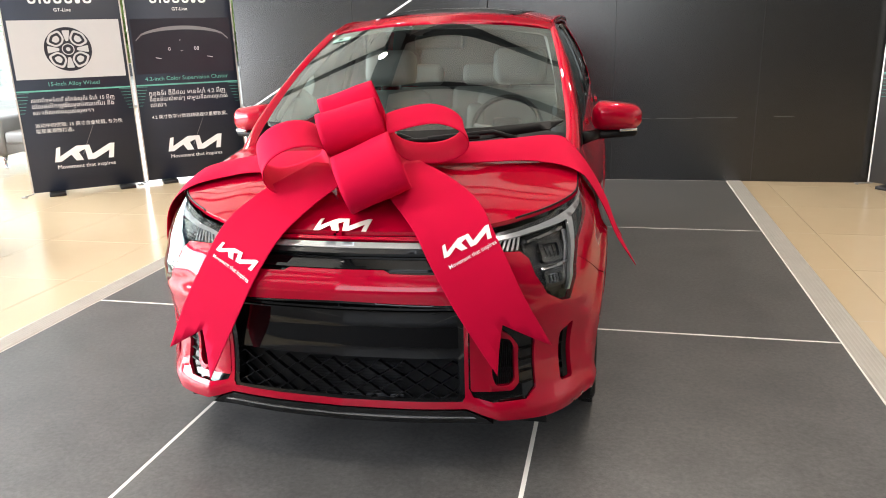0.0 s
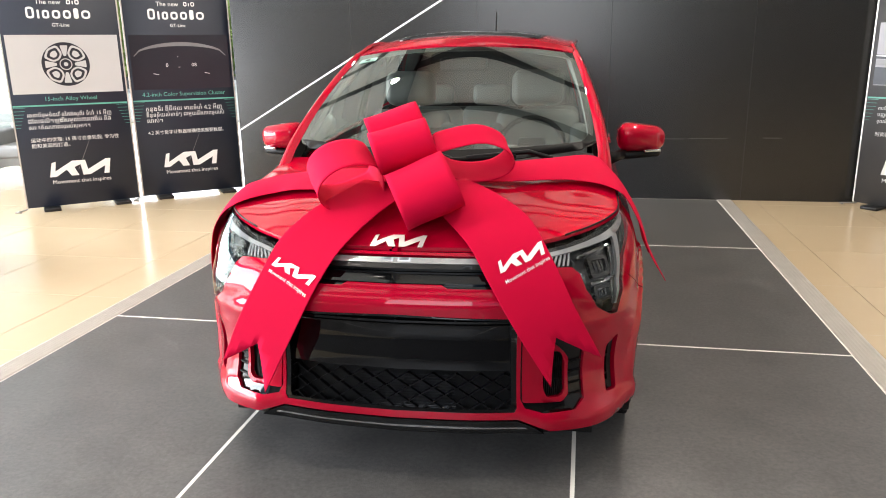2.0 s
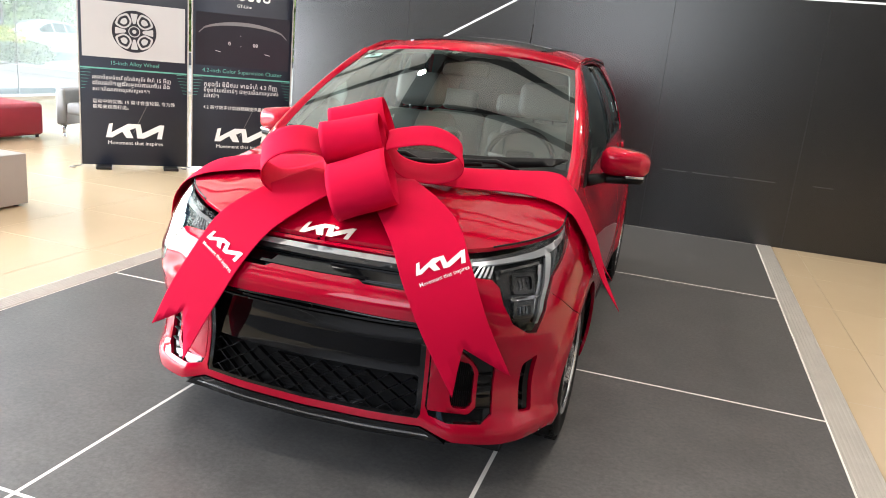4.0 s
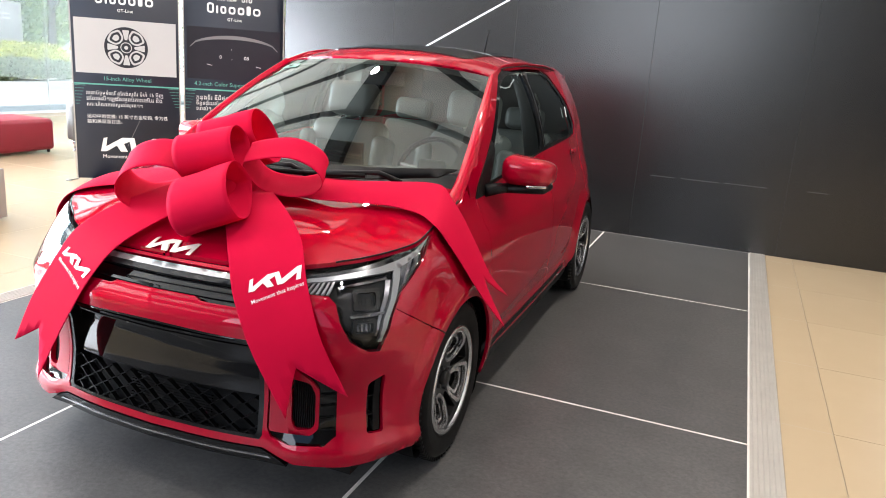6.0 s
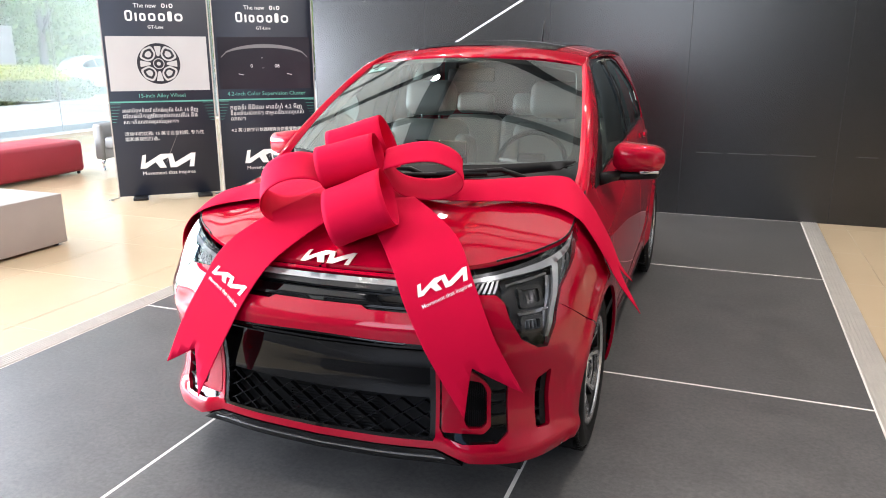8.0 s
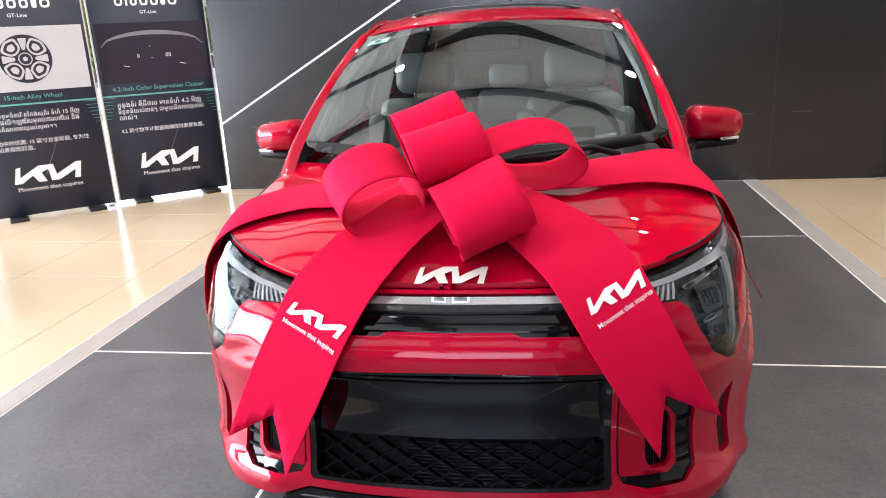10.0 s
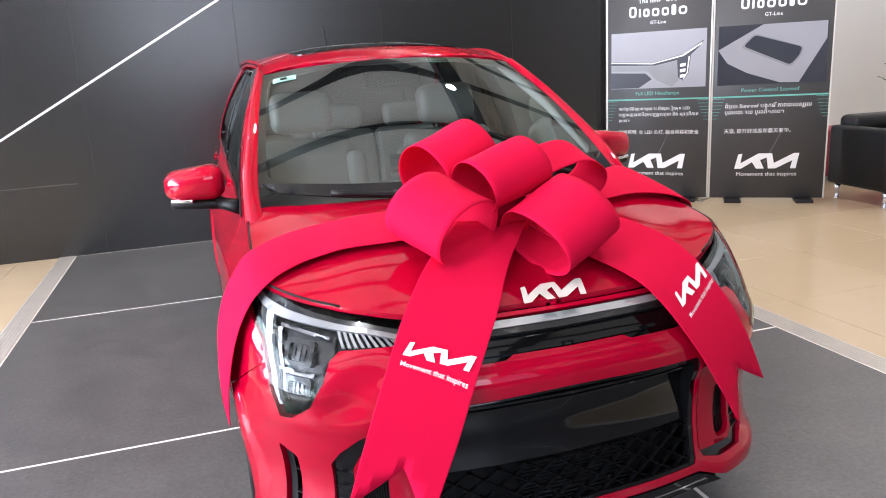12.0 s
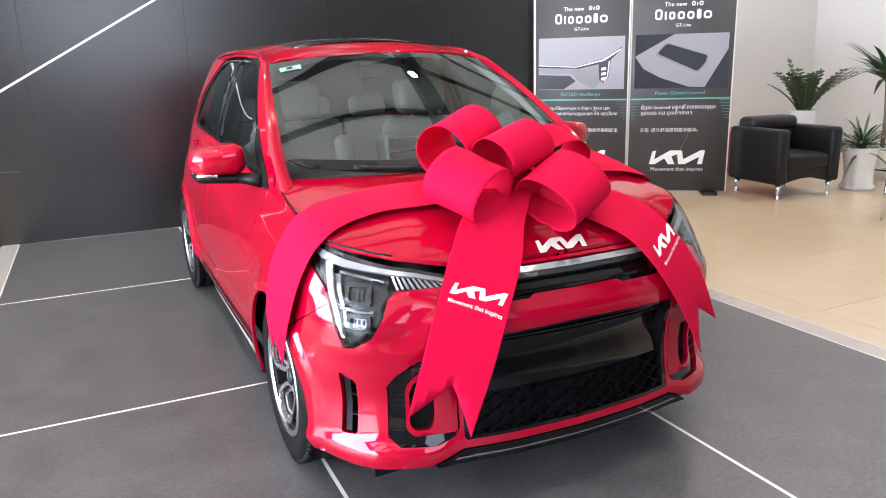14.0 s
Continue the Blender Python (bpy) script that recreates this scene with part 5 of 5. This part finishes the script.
polygon("photo_shade", [(.04, 1.335), (.42, 1.31), (.70, 1.38), (w3 - .06, 1.50), (w3 - .10, 1.44), (.74, 1.345), (.45, 1.285), (.04, 1.30)], PHOTO_DARK, lamp_panel, 2)
polygon("photo_body", [(.04, 1.295), (.45, 1.280), (.72, 1.335), (.70, 1.18), (.60, 1.08), (.46, 1.15), (.38, 1.235), (.04, 1.245)], PHOTO_MID, lamp_panel, 2)
polygon("photo_shade", [(.04, 1.08), (.30, 1.08), (.42, 1.16), (.36, 1.215), (.04, 1.23)], PHOTO_DARK, lamp_panel, 3)
polygon("photo_lamp", [(.645, 1.325), (.765, 1.365), (.745, 1.20), (.70, 1.135), (.655, 1.17)], PHOTO_DARK, lamp_panel, 3)
for q in range(3):
    polygon("photo_led", rounded([(.672, 1.290 - .05 * q), (.722, 1.298 - .05 * q), (.720, 1.268 - .05 * q), (.672, 1.262 - .05 * q)], .006, 2), WHITE, lamp_panel, 4)
polygon("photo_led", [(.745, 1.355), (.757, 1.358), (.74, 1.205), (.70, 1.142), (.698, 1.15), (.732, 1.21)], WHITE, lamp_panel, 4)
polygon("photo_led", [(.04, 1.322), (.42, 1.298), (.70, 1.36), (.86, 1.465), (.855, 1.475), (.69, 1.372), (.42, 1.306), (.04, 1.331)], WHITE, lamp_panel, 4)

roof_panel, w4 = panel(3.634, 3.545, 4.405, 2.990, GREY, "Power Control Sunroof", ("天窗, 提升舒适度和露天奢华。",), (("ដំបូល Sunroof បង្កើន ភាពងាយស្រួល", .74), ("ប្រកបដោយ ប្រណីតភាព។", .51)), "dark grey display panel with a sunroof picture, on black feet")
polygon("photo", [(.04, 1.075), (w4 - .04, 1.075), (w4 - .04, 1.600), (.04, 1.600)], PHOTO_DARK, roof_panel, 1)
polygon("photo_roof", [(.04, 1.39), (.40, 1.598), (w4 - .05, 1.598), (w4 - .05, 1.45), (.70, 1.08), (.55, 1.085), (.28, 1.18), (.12, 1.27)], PHOTO, roof_panel, 2)
polygon("photo_glass", rounded([(.22, 1.405), (.33, 1.525), (.73, 1.385), (.70, 1.30), (.63, 1.215)], .03), PHOTO_MID, roof_panel, 3)
polygon("photo_glass", rounded([(.245, 1.415), (.335, 1.510), (.715, 1.385), (.69, 1.31), (.625, 1.235)], .03), PHOTO_DARK, roof_panel, 4)
polygon("photo_bar", [(.70, 1.08), (.72, 1.08), (w4 - .05, 1.42), (w4 - .05, 1.45)], PHOTO_DARK, roof_panel, 3)


# ---- seats and tables ----
LEATHER = material("black_leather", (.006, .006, .0065), .42, 0, (.011, .011, .0115), 7, .6, .25, 350, spec=.3)
GREY_LEATHER = material("grey_leather_cloth", (.22, .22, .215), .5, 0, (.27, .27, .265), 6, .6, .2, 350)
RED_VINYL = material("red_vinyl", (.30, .012, .028), .42, 0, (.34, .018, .036), 5, .7, .2, 400)
STONE = material("grey_laminate", (.34, .32, .30), .5, 0, (.39, .37, .35), 4, .7, .05, 200)


def armchair(label, x, y, rz, mat, wide=.74, deep=.68, arm=.655, back=.74):
    """An armchair whose front left corner stands at x, y; it looks along -y of its own."""
    ob = thing("armchair", label, "armchair", x, y, 0, rz)
    h = arm
    def bowed(name, size, bev):
        bm = bmesh.new()
        box(bm, *size, bevel=bev, seg=4)
        return part(name, bm, mat, ob)
    bowed("arm", (0, .125, 0, deep, .145, h), .035)
    bowed("arm", (wide - .125, wide, 0, deep, .145, h), .035)
    bowed("backrest", (.12, wide - .12, deep - .20, deep - .01, .15, back - .03), .05)
    bowed("headroll", (.09, wide - .09, deep - .22, deep + .01, back - .14, back), .055)
    bowed("seat_cushion", (.128, wide - .128, .01, deep - .18, .27, .42), .04)
    bm = bmesh.new()
    n = 14
    for k in range(n):
        xa, xb = .12 + (wide - .24) * k / n, .12 + (wide - .24) * (k + 1) / n
        za, zb = (.16 + .035 * math.sin(math.pi * q / n) for q in (k, k + 1))
        vs = [bm.verts.new(p) for p in ((xa, .03, za), (xb, .03, zb), (xb, .03, .29), (xa, .03, .29))]
        bm.faces.new(vs)
    part("front_apron", bm, mat, ob)
    for px, py in ((.07, .06), (wide - .07, .06), (.07, deep - .07), (wide - .07, deep - .07)):
        bm = bmesh.new()
        lathe(bm, [(.001, 0), (.020, 0), (.022, .012), (.014, .02), (.018, .08), (.030, .150), (.001, .152)], 12, pose(px, py, 0))
        part("leg", bm, CHROME, ob, "tapered chrome leg")
    return ob


armchair("black leather armchair with chrome legs beside the panels", 4.44, 2.40, -6, LEATHER)
armchair("grey leather armchair behind the dark panel", -6.02, 4.42, 12, GREY_LEATHER, .8, .74, .58, .66)


def ottoman(name, label, category, size, mat, leg):
    ob = thing(name, label, category, (size[0] + size[1]) / 2, (size[2] + size[3]) / 2)
    hx, hy = (size[1] - size[0]) / 2, (size[3] - size[2]) / 2
    bm = bmesh.new()
    box(bm, -hx, hx, -hy, hy, leg, size[4], .05 if mat is RED_VINYL else .006, 4)
    part("body", bm, mat, ob)
    for sx in (-1, 1):
        for sy in (-1, 1):
            bm = bmesh.new()
            lathe(bm, [(.02, 0), (.02, leg + .01)], 12, pose(sx * (hx - .06), sy * (hy - .06), 0))
            part("leg", bm, FOOT, ob)
    return ob


ottoman("upholstered_bench", "long red vinyl upholstered bench on short legs", "bench", (-6.75, -6.06, 2.2, 4.30, .40), RED_VINYL, .03)
ottoman("low_table", "low grey laminate block table on the tiles", "table", (-4.5, -3.44, .75, 1.58, .39), STONE, .02)
ottoman("upholstered_bench", "red vinyl upholstered bench behind the armchair", "bench", (5.15, 5.9, 3.5, 4.1, .52), RED_VINYL, .05)

side = thing("side_table", "black glass side table with steel legs", "table", 4.75, 1.30)
bm = bmesh.new()
box(bm, -.34, .5, -.20, .16, .405, .417, .004, 2)
part("glass_top", bm, PIANO, side)
for px, py in ((-.27, .10), (-.20, -.14), (.44, .1), (.44, -.14)):
    bm = bmesh.new()
    tube(bm, [(px + .02, py, .405), (px, py, 0)], [.014, .010], 10)
    part("leg", bm, CHROME, side)

# ---- plants ----
LEAF = material("dark_green_leaf", (.018, .045, .016), .35, 0, (.035, .075, .025), 9, .7)
BLADE = material("green_blade_leaf", (.03, .065, .025), .45, 0, (.06, .10, .04), 9, .7)
POT = material("white_glazed_pot", (.78, .77, .75), .25, 0, (.72, .71, .69), 4, .7)
SOIL = material("dark_soil", (.03, .022, .016), .9, 0, (.05, .038, .028), 40, .7, .5, 90)
STEM = material("green_stem", (.05, .085, .03), .5, 0, (.07, .11, .04), 9, .7)
TRUNK = material("grey_brown_bark", (.12, .09, .065), .9, 0, (.19, .15, .11), 14, .7, .6, 60)


def pot(ob, profile, soil_r, soil_z):
    bm = bmesh.new()
    lathe(bm, profile, 40)
    part("pot", bm, POT, ob)
    bm = bmesh.new()
    lathe(bm, [(.001, soil_z), (soil_r, soil_z)], 32)
    part("soil", bm, SOIL, ob)


def leaf(bm, base, along, out, length, width, bend=0.0):
    """A pointed leaf of four quads from base."""
    along, out = along.normalized(), out.normalized()
    n = along.cross(out).normalized()
    prev = None
    for k in range(5):
        q = k / 4
        w = width * math.sin(math.pi * min(.98, .12 + .86 * q)) ** .8
        c = base + along * length * q - Vector((0, 0, 1)) * bend * length * q * q + n * .12 * width * math.sin(math.pi * q)
        row = (bm.verts.new(c - out * w), bm.verts.new(c + n * .0), bm.verts.new(c + out * w))
        if prev:
            bm.faces.new((prev[0], prev[1], row[1], row[0]))
            bm.faces.new((prev[1], prev[2], row[2], row[1]))
        prev = row


zz = thing("potted_plant", "zamioculcas with glossy dark leaves in a white pot", "plant", 6.40, 3.78)
pot(zz, [(.001, 0), (.12, 0), (.135, .35), (.145, .68), (.137, .685), (.13, .66), (.12, .6)], .125, .62)
rng = random.Random(4)
for k in range(22):
    a = math.tau * k * 3 / 22 + rng.uniform(-.2, .2)
    lean = rng.uniform(.2, .78)
    l = rng.uniform(.42, .66)
    pts = [Vector((.05 * math.cos(a), .05 * math.sin(a), .62)) + Vector((math.cos(a), math.sin(a), 0)) * lean * l * q ** 1.4 * 1.0 + Vector((0, 0, l * q * (1 - .32 * lean * q))) for q in [i / 10 for i in range(11)]]
    bm = bmesh.new()
    tube(bm, pts, [.010 - .006 * i / 10 for i in range(11)], 6)
    st = part("stem", bm, STEM, zz)
    bm = bmesh.new()
    for i in range(2, 11):
        d = (pts[i] - pts[i - 1]).normalized()
        side_ = d.cross(Vector((0, 0, 1)))
        side_ = side_.normalized() if side_.length > .01 else Vector((1, 0, 0))
        for s in (-1, 1):
            leaf(bm, pts[i], side_ * s + d * .55 + Vector((0, 0, .2)), d - side_ * s * .3, rng.uniform(.075, .10), .020, .2)
    leaf(bm, pts[10], d, side_, .07, .018)
    part("leaves", bm, LEAF, zz)


def spiky(ob, base, count, length, width, seed, mat, spread=1.0):
    rng = random.Random(seed)
    for k in range(count):
        a = k * 2.399 + rng.uniform(-.2, .2)
        lift = rng.uniform(.15, 1.3)
        d = Vector((math.cos(a) * spread, math.sin(a) * spread, lift))
        bm = bmesh.new()
        leaf(bm, base + Vector((0, 0, rng.uniform(-.04, .08))), d, Vector((-math.sin(a), math.cos(a), 0)), length * rng.uniform(.75, 1.1), width, rng.uniform(.15, .55))
        part("leaf", bm, mat, ob)


draw = thing("potted_plant", "spiky green plant in a tall white pot", "plant", 5.66, 2.48)
pot(draw, [(.001, 0), (.155, 0), (.165, .03), (.14, .06), (.135, .2), (.165, .40), (.172, .415), (.155, .415), (.145, .37)], .15, .375)
spiky(draw, Vector((0, 0, .38)), 64, .52, .014, 3, BLADE)
tall = thing("potted_plant", "tall dracaena with narrow dark leaves in a white pot", "plant", 6.42, 2.78)
pot(tall, [(.001, 0), (.14, 0), (.16, .3), (.165, .34), (.15, .34), (.14, .3)], .145, .31)
bm = bmesh.new()
tube(bm, [(0, 0, .3), (.02, .01, .65), (-.01, .02, 1.02)], [.026, .022, .018], 10)
part("stem", bm, TRUNK, tall)
spiky(tall, Vector((-.01, .02, 1.04)), 64, .64, .026, 8, LEAF, .8)

# ---- outdoors ----
PAVING = material("pale_paving", (.60, .59, .56), .8, 0, (.68, .67, .64), .8, .8, .2, 40)
ASPHALT = material("asphalt", (.055, .055, .057), .9, 0, (.075, .075, .076), 4, .7, .4, 60)
bm = bmesh.new()
g = [bm.verts.new(p) for p in ((-900, -900, -.13), (900, -900, -.13), (900, 900, -.13), (-900, 900, -.13))]
bm.faces.new(g)
tagged(part("ground", bm, PAVING, None, flat=True), "pale sunlit paving outside the showroom", "", "", "structure")
bm = bmesh.new()
g = [bm.verts.new(p) for p in ((-36, -200, -.12), (-21.5, -200, -.12), (-21.5, 200, -.12), (-36, 200, -.12))]
bm.faces.new(g)
tagged(part("road", bm, ASPHALT, None, flat=True), "grey asphalt road beyond the hedge", "", "", "structure")


def foliage(name, label, category, x, y, size, count, mat, leaf_size, seed, lumps=9, kind=""):
    """A clump of many small leaves in an uneven volume."""
    rng = random.Random(seed)
    bm = bmesh.new()
    blobs = [(rng.uniform(-1, 1) * size[0], rng.uniform(-1, 1) * size[1], rng.uniform(.1, 1) * size[2], rng.uniform(.5, 1.0)) for _ in range(lumps)]
    for _ in range(count):
        bx, by, bz, br = rng.choice(blobs)
        d = Vector((rng.gauss(0, 1), rng.gauss(0, 1), rng.gauss(0, 1))).normalized() * br * rng.uniform(.55, 1.05)
        c = Vector((bx + d.x * min(1, size[0] * .7), by + d.y * min(1.0, size[1] * .7), max(.02, min(size[2] * 1.1, bz + d.z * size[2] * .45))))
        n = Vector((rng.gauss(0, 1), rng.gauss(0, 1), rng.gauss(0, 1))).normalized()
        u = n.orthogonal().normalized() * leaf_size * rng.uniform(.6, 1.3)
        w = n.cross(u) * .55
        vs = [bm.verts.new(c + p) for p in (-u, w, u, -w)]
        bm.faces.new(vs)
    ob = part(name, bm, mat, None, flat=True)
    ob.matrix_world = pose(x, y, -.12)
    return tagged(ob, label, category, "", kind)


HEDGE = material("hedge_leaf", (.16, .19, .08), .6, 0, (.27, .29, .17), 3, .8)
LIME = material("yellow_green_leaf", (.48, .49, .03), .6, 0, (.62, .60, .08), 3, .8)
TREELEAF = material("tree_leaf", (.20, .30, .06), .6, 0, (.36, .44, .14), 2, .8)
for k in range(4):
    foliage("hedge", "low clipped grey-green hedge beside the paving", "hedge", -19.9, 6.4 + 3.0 * k, (.55, 1.9, .62), 3200, HEDGE, .07, 20 + k, 24, "stuff")
    foliage("shrub_row", "yellow-green clipped shrubs behind the hedge", "shrub", -21.4, 6.8 + 3.1 * k, (.6, 1.9, 1.12 - .1 * (k % 2)), 3600, LIME, .075, 40 + k, 22, "stuff")


def tree(x, y, high, seed):
    ob = thing("tree", "leafy green street tree with a forked trunk", "tree", x, y, -.12, 0, "street trees")
    rng = random.Random(seed)
    bm = bmesh.new()
    tube(bm, [(0, 0, 0), (.05, .05, high * .22), (.0, .1, high * .45), (.1, .1, high * .7)], [.2, .16, .12, .05], 10)
    for k in range(6):
        a = k * 1.1
        tube(bm, [(.02, .08, high * (.3 + .05 * k)), (.9 * math.cos(a), .9 * math.sin(a), high * (.45 + .05 * k)), (1.7 * math.cos(a), 1.7 * math.sin(a), high * (.58 + .05 * k))], [.07, .045, .02], 6)
    part("trunk", bm, TRUNK, ob)
    bm = bmesh.new()
    blobs = [(rng.gauss(0, 1.2), rng.gauss(0, 1.2), high * rng.uniform(.34, 1.0), rng.uniform(.5, 1.1)) for _ in range(34)]
    for _ in range(12000):
        bx, by, bz, br = rng.choice(blobs)
        d = Vector((rng.gauss(0, 1), rng.gauss(0, 1), rng.gauss(0, .8))).normalized() * br * rng.uniform(.4, 1.05)
        n = Vector((rng.gauss(0, 1), rng.gauss(0, 1), rng.gauss(0, 1))).normalized()
        u = n.orthogonal().normalized() * .065 * rng.uniform(.6, 1.3)
        w = n.cross(u) * .5
        c = Vector((bx, by, bz)) + d
        bm.faces.new([bm.verts.new(c + p) for p in (-u, w, u, -w)])
    part("crown", bm, TREELEAF, ob)


for i, (x, y, h) in enumerate(((-26.5, 10.5, 6.5), (-27, 14.5, 7.0), (-27.5, 19.5, 6.0), (-26, 21.5, 7.5), (-18, 27, 6.5), (-13, 30, 7.0), (-26, 5, 6.5), (-8, 27, 6.5))):
    tree(x, y, h, 60 + i)

sign = thing("sign_block", "plain grey roadside sign block with faint bars", "sign", -24.2, 17.6)
block("slab", (-.2, .2, -3.2, .95, -.12, 2.42), STONE, sign, .02)
for k in range(2):
    block("sign_bar", (.2, .205, -.9 + .2 * k, .45, 1.95 - .16 * k, 2.0 - .16 * k), WHITE, sign)


def parked_car(x, y, rz):
    ob = thing("parked_car", "white saloon car parked beyond the hedge", "car", x, y, -.12, rz)
    body = material("white_car_paint", (.75, .75, .74), .25, 0, (.7, .7, .69), 2, .7, coat=.8)
    low = curve((-2.2, .35), (-2.0, .62), (-1.0, .90), (-.5, .94), (1.3, .98), (2.0, .95), (2.2, .6))
    top = curve((-2.2, .36), (-1.05, .92), (-.45, 1.34), (.1, 1.46), (.8, 1.44), (1.5, 1.08), (2.2, .62))
    bm = bmesh.new()
    rows = []
    for i in range(40):
        q = -2.2 + 4.4 * i / 39
        w = .86 * (1 - .25 * abs(q / 2.2) ** 4)
        rows.append([bm.verts.new(p) for p in ((-w, q, .22), (-w, q, low(q) * .8), (-w * .94, q, low(q)), (0, q, low(q) + .02), (w * .94, q, low(q)), (w, q, low(q) * .8), (w, q, .22))])
    for one, two in zip(rows, rows[1:]):
        for k in range(6):
            bm.faces.new((one[k], one[k + 1], two[k + 1], two[k]))
    part("body", bm, body, ob)
    bm = bmesh.new()
    rows = []
    for i in range(24):
        q = -1.05 + 2.55 * i / 23
        w = .60
        rows.append([bm.verts.new(p) for p in ((-.80, q, low(q) - .01), (-w, q, max(low(q), top(q) - .06)), (0, q, max(low(q), top(q))), (w, q, max(low(q), top(q) - .06)), (.80, q, low(q) - .01))])
    for one, two in zip(rows, rows[1:]):
        for k in range(4):
            f = bm.faces.new((one[k], one[k + 1], two[k + 1], two[k]))
    part("cabin", bm, body, ob)
    for side_ in (-1, 1):
        for qa, qb in ((-.75, -.12), (-.06, .52), (.58, 1.15)):
            bm = bmesh.new()
            rows = []
            for i in range(7):
                q = qa + (qb - qa) * i / 6
                lo, hi = Vector((side_ * .815, q, low(q) + .03)), Vector((side_ * .635, q, max(low(q) + .04, top(q) - .10)))
                rows.append([bm.verts.new(lo), bm.verts.new(hi)])
            for one, two in zip(rows, rows[1:]):
                bm.faces.new((one[0], one[1], two[1], two[0]))
            part("window", bm, PIANO, ob, "dark side window")
    bm = bmesh.new()
    rows = [[bm.verts.new((s * .60, q, top(q) - .04)), bm.verts.new((0, q, top(q) + .012))] for q in (-.42, -.1, .2, .5, .85) for s in (1,)]
    for one, two in zip(rows, rows[1:]):
        bm.faces.new((one[0], one[1], two[1], two[0]))
    rows = [[bm.verts.new((-.60, q, top(q) - .04)), bm.verts.new((0, q, top(q) + .012))] for q in (-.42, -.1, .2, .5, .85)]
    for one, two in zip(rows, rows[1:]):
        bm.faces.new((one[0], one[1], two[1], two[0]))
    part("roof", bm, body, ob)
    for q in (-1.35, 1.35):
        for s in (-1, 1):
            bm = bmesh.new()
            lathe(bm, [(.001, -.1), (.30, -.1), (.32, -.06), (.32, .06), (.30, .1), (.001, .1)], 28, pose(s * .78, q, .32, 0, 90, 0))
            part("wheel", bm, RUBBER, ob)
    return ob


# a belt of woods beyond the road
for k in range(5):
    foliage("far_woods", "dense sunlit green trees beyond the road", "trees", -40, 6 + 13 * k, (1.6, 6.8, 6.0), 7000, TREELEAF, .26, 90 + k, 90, "stuff")
    foliage("far_woods", "dense sunlit green trees beyond the road", "trees", -34 + 12 * k, 52, (6.4, 1.6, 6.0), 7000, TREELEAF, .26, 100 + k, 90, "stuff")
parked_car(-24.6, 22.3, 0)

# ---- floor pieces ----
def slab_mesh(name, wx, wy, thick, mat):
    bm = bmesh.new()
    box(bm, 0, wx, 0, wy, -thick, 0, .0015, 1)
    me = bpy.data.meshes.new(name)
    bm.to_mesh(me)
    bm.free()
    me.materials.append(mat)
    return me


platform = tagged(block("platform", (-1.86, 1.86, -8.08, 4.34, -.010, -.0003), GROUT), "dark slate tiled stand with pale joints", "", "", "structure")
XS = (-1.850, -.617, .617, 1.853)
YS = (-8.05, -6.86, -4.955, -3.05, -1.147, .658, 2.564, 4.338)
for ya, yb in zip(YS, YS[1:]):
    me = slab_mesh("tile", XS[1] - XS[0] - .011, yb - ya - .011, .006, SLATE)
    for xa in XS[:3]:
        t = new("tile", me)
        t.parent = platform
        t.location = (xa + .0055, ya + .0055, 0.0)
for sgn in (1, -1):
    edge = tagged(block("edge_strip", (min(sgn * 1.852, sgn * 1.972), max(sgn * 1.852, sgn * 1.972), -8.08, 4.34, -.004, .003), ALUMINIUM), "ribbed aluminium edge strip of the stand", "", "", "structure")
    for k in range(6):
        a = sgn * (1.862 + .019 * k)
        block("rib", (a - .005, a + .005, -8.08, 4.34, .003, .0065), ALUMINIUM, edge, .002, 1)
TX, TY = .80, .80
tile = slab_mesh("tile", TX - .003, TY - .003, .0035, BEIGE)
rest = bmesh.new()
for side_ in (1, -1):
    for i in range(11):
        for j in range(25):
            x = 1.975 + .205 + TX * (i - 1) if side_ > 0 else -1.975 - .3 - TX * i
            y = .94 + TY * (j - 11)
            wide, start = TX, x
            if side_ > 0 and i == 0:
                wide, start = .205, 1.975
            if side_ < 0 and i == 0:
                wide, start = .30, -2.275
            if start + wide > 8.42 or start < -10.1 or y < -8.1 or y > 11.4:
                continue
            if abs(start) < 6.6 and -2.4 < y < 5.0 and wide == TX:
                t = new("tile", tile)
                t.parent = floor
                t.location = (start + .0015, y + .0015, 0)
            else:
                vs = [rest.verts.new(p) for p in ((start + .0015, y + .0015, -.0005), (start + wide - .0015, y + .0015, -.0005), (start + wide - .0015, y + TY - .0015, -.0005), (start + .0015, y + TY - .0015, -.0005))]
                rest.faces.new(vs)
tagged(part("tile", rest, BEIGE, floor, flat=True), "", "", "", "stuff")
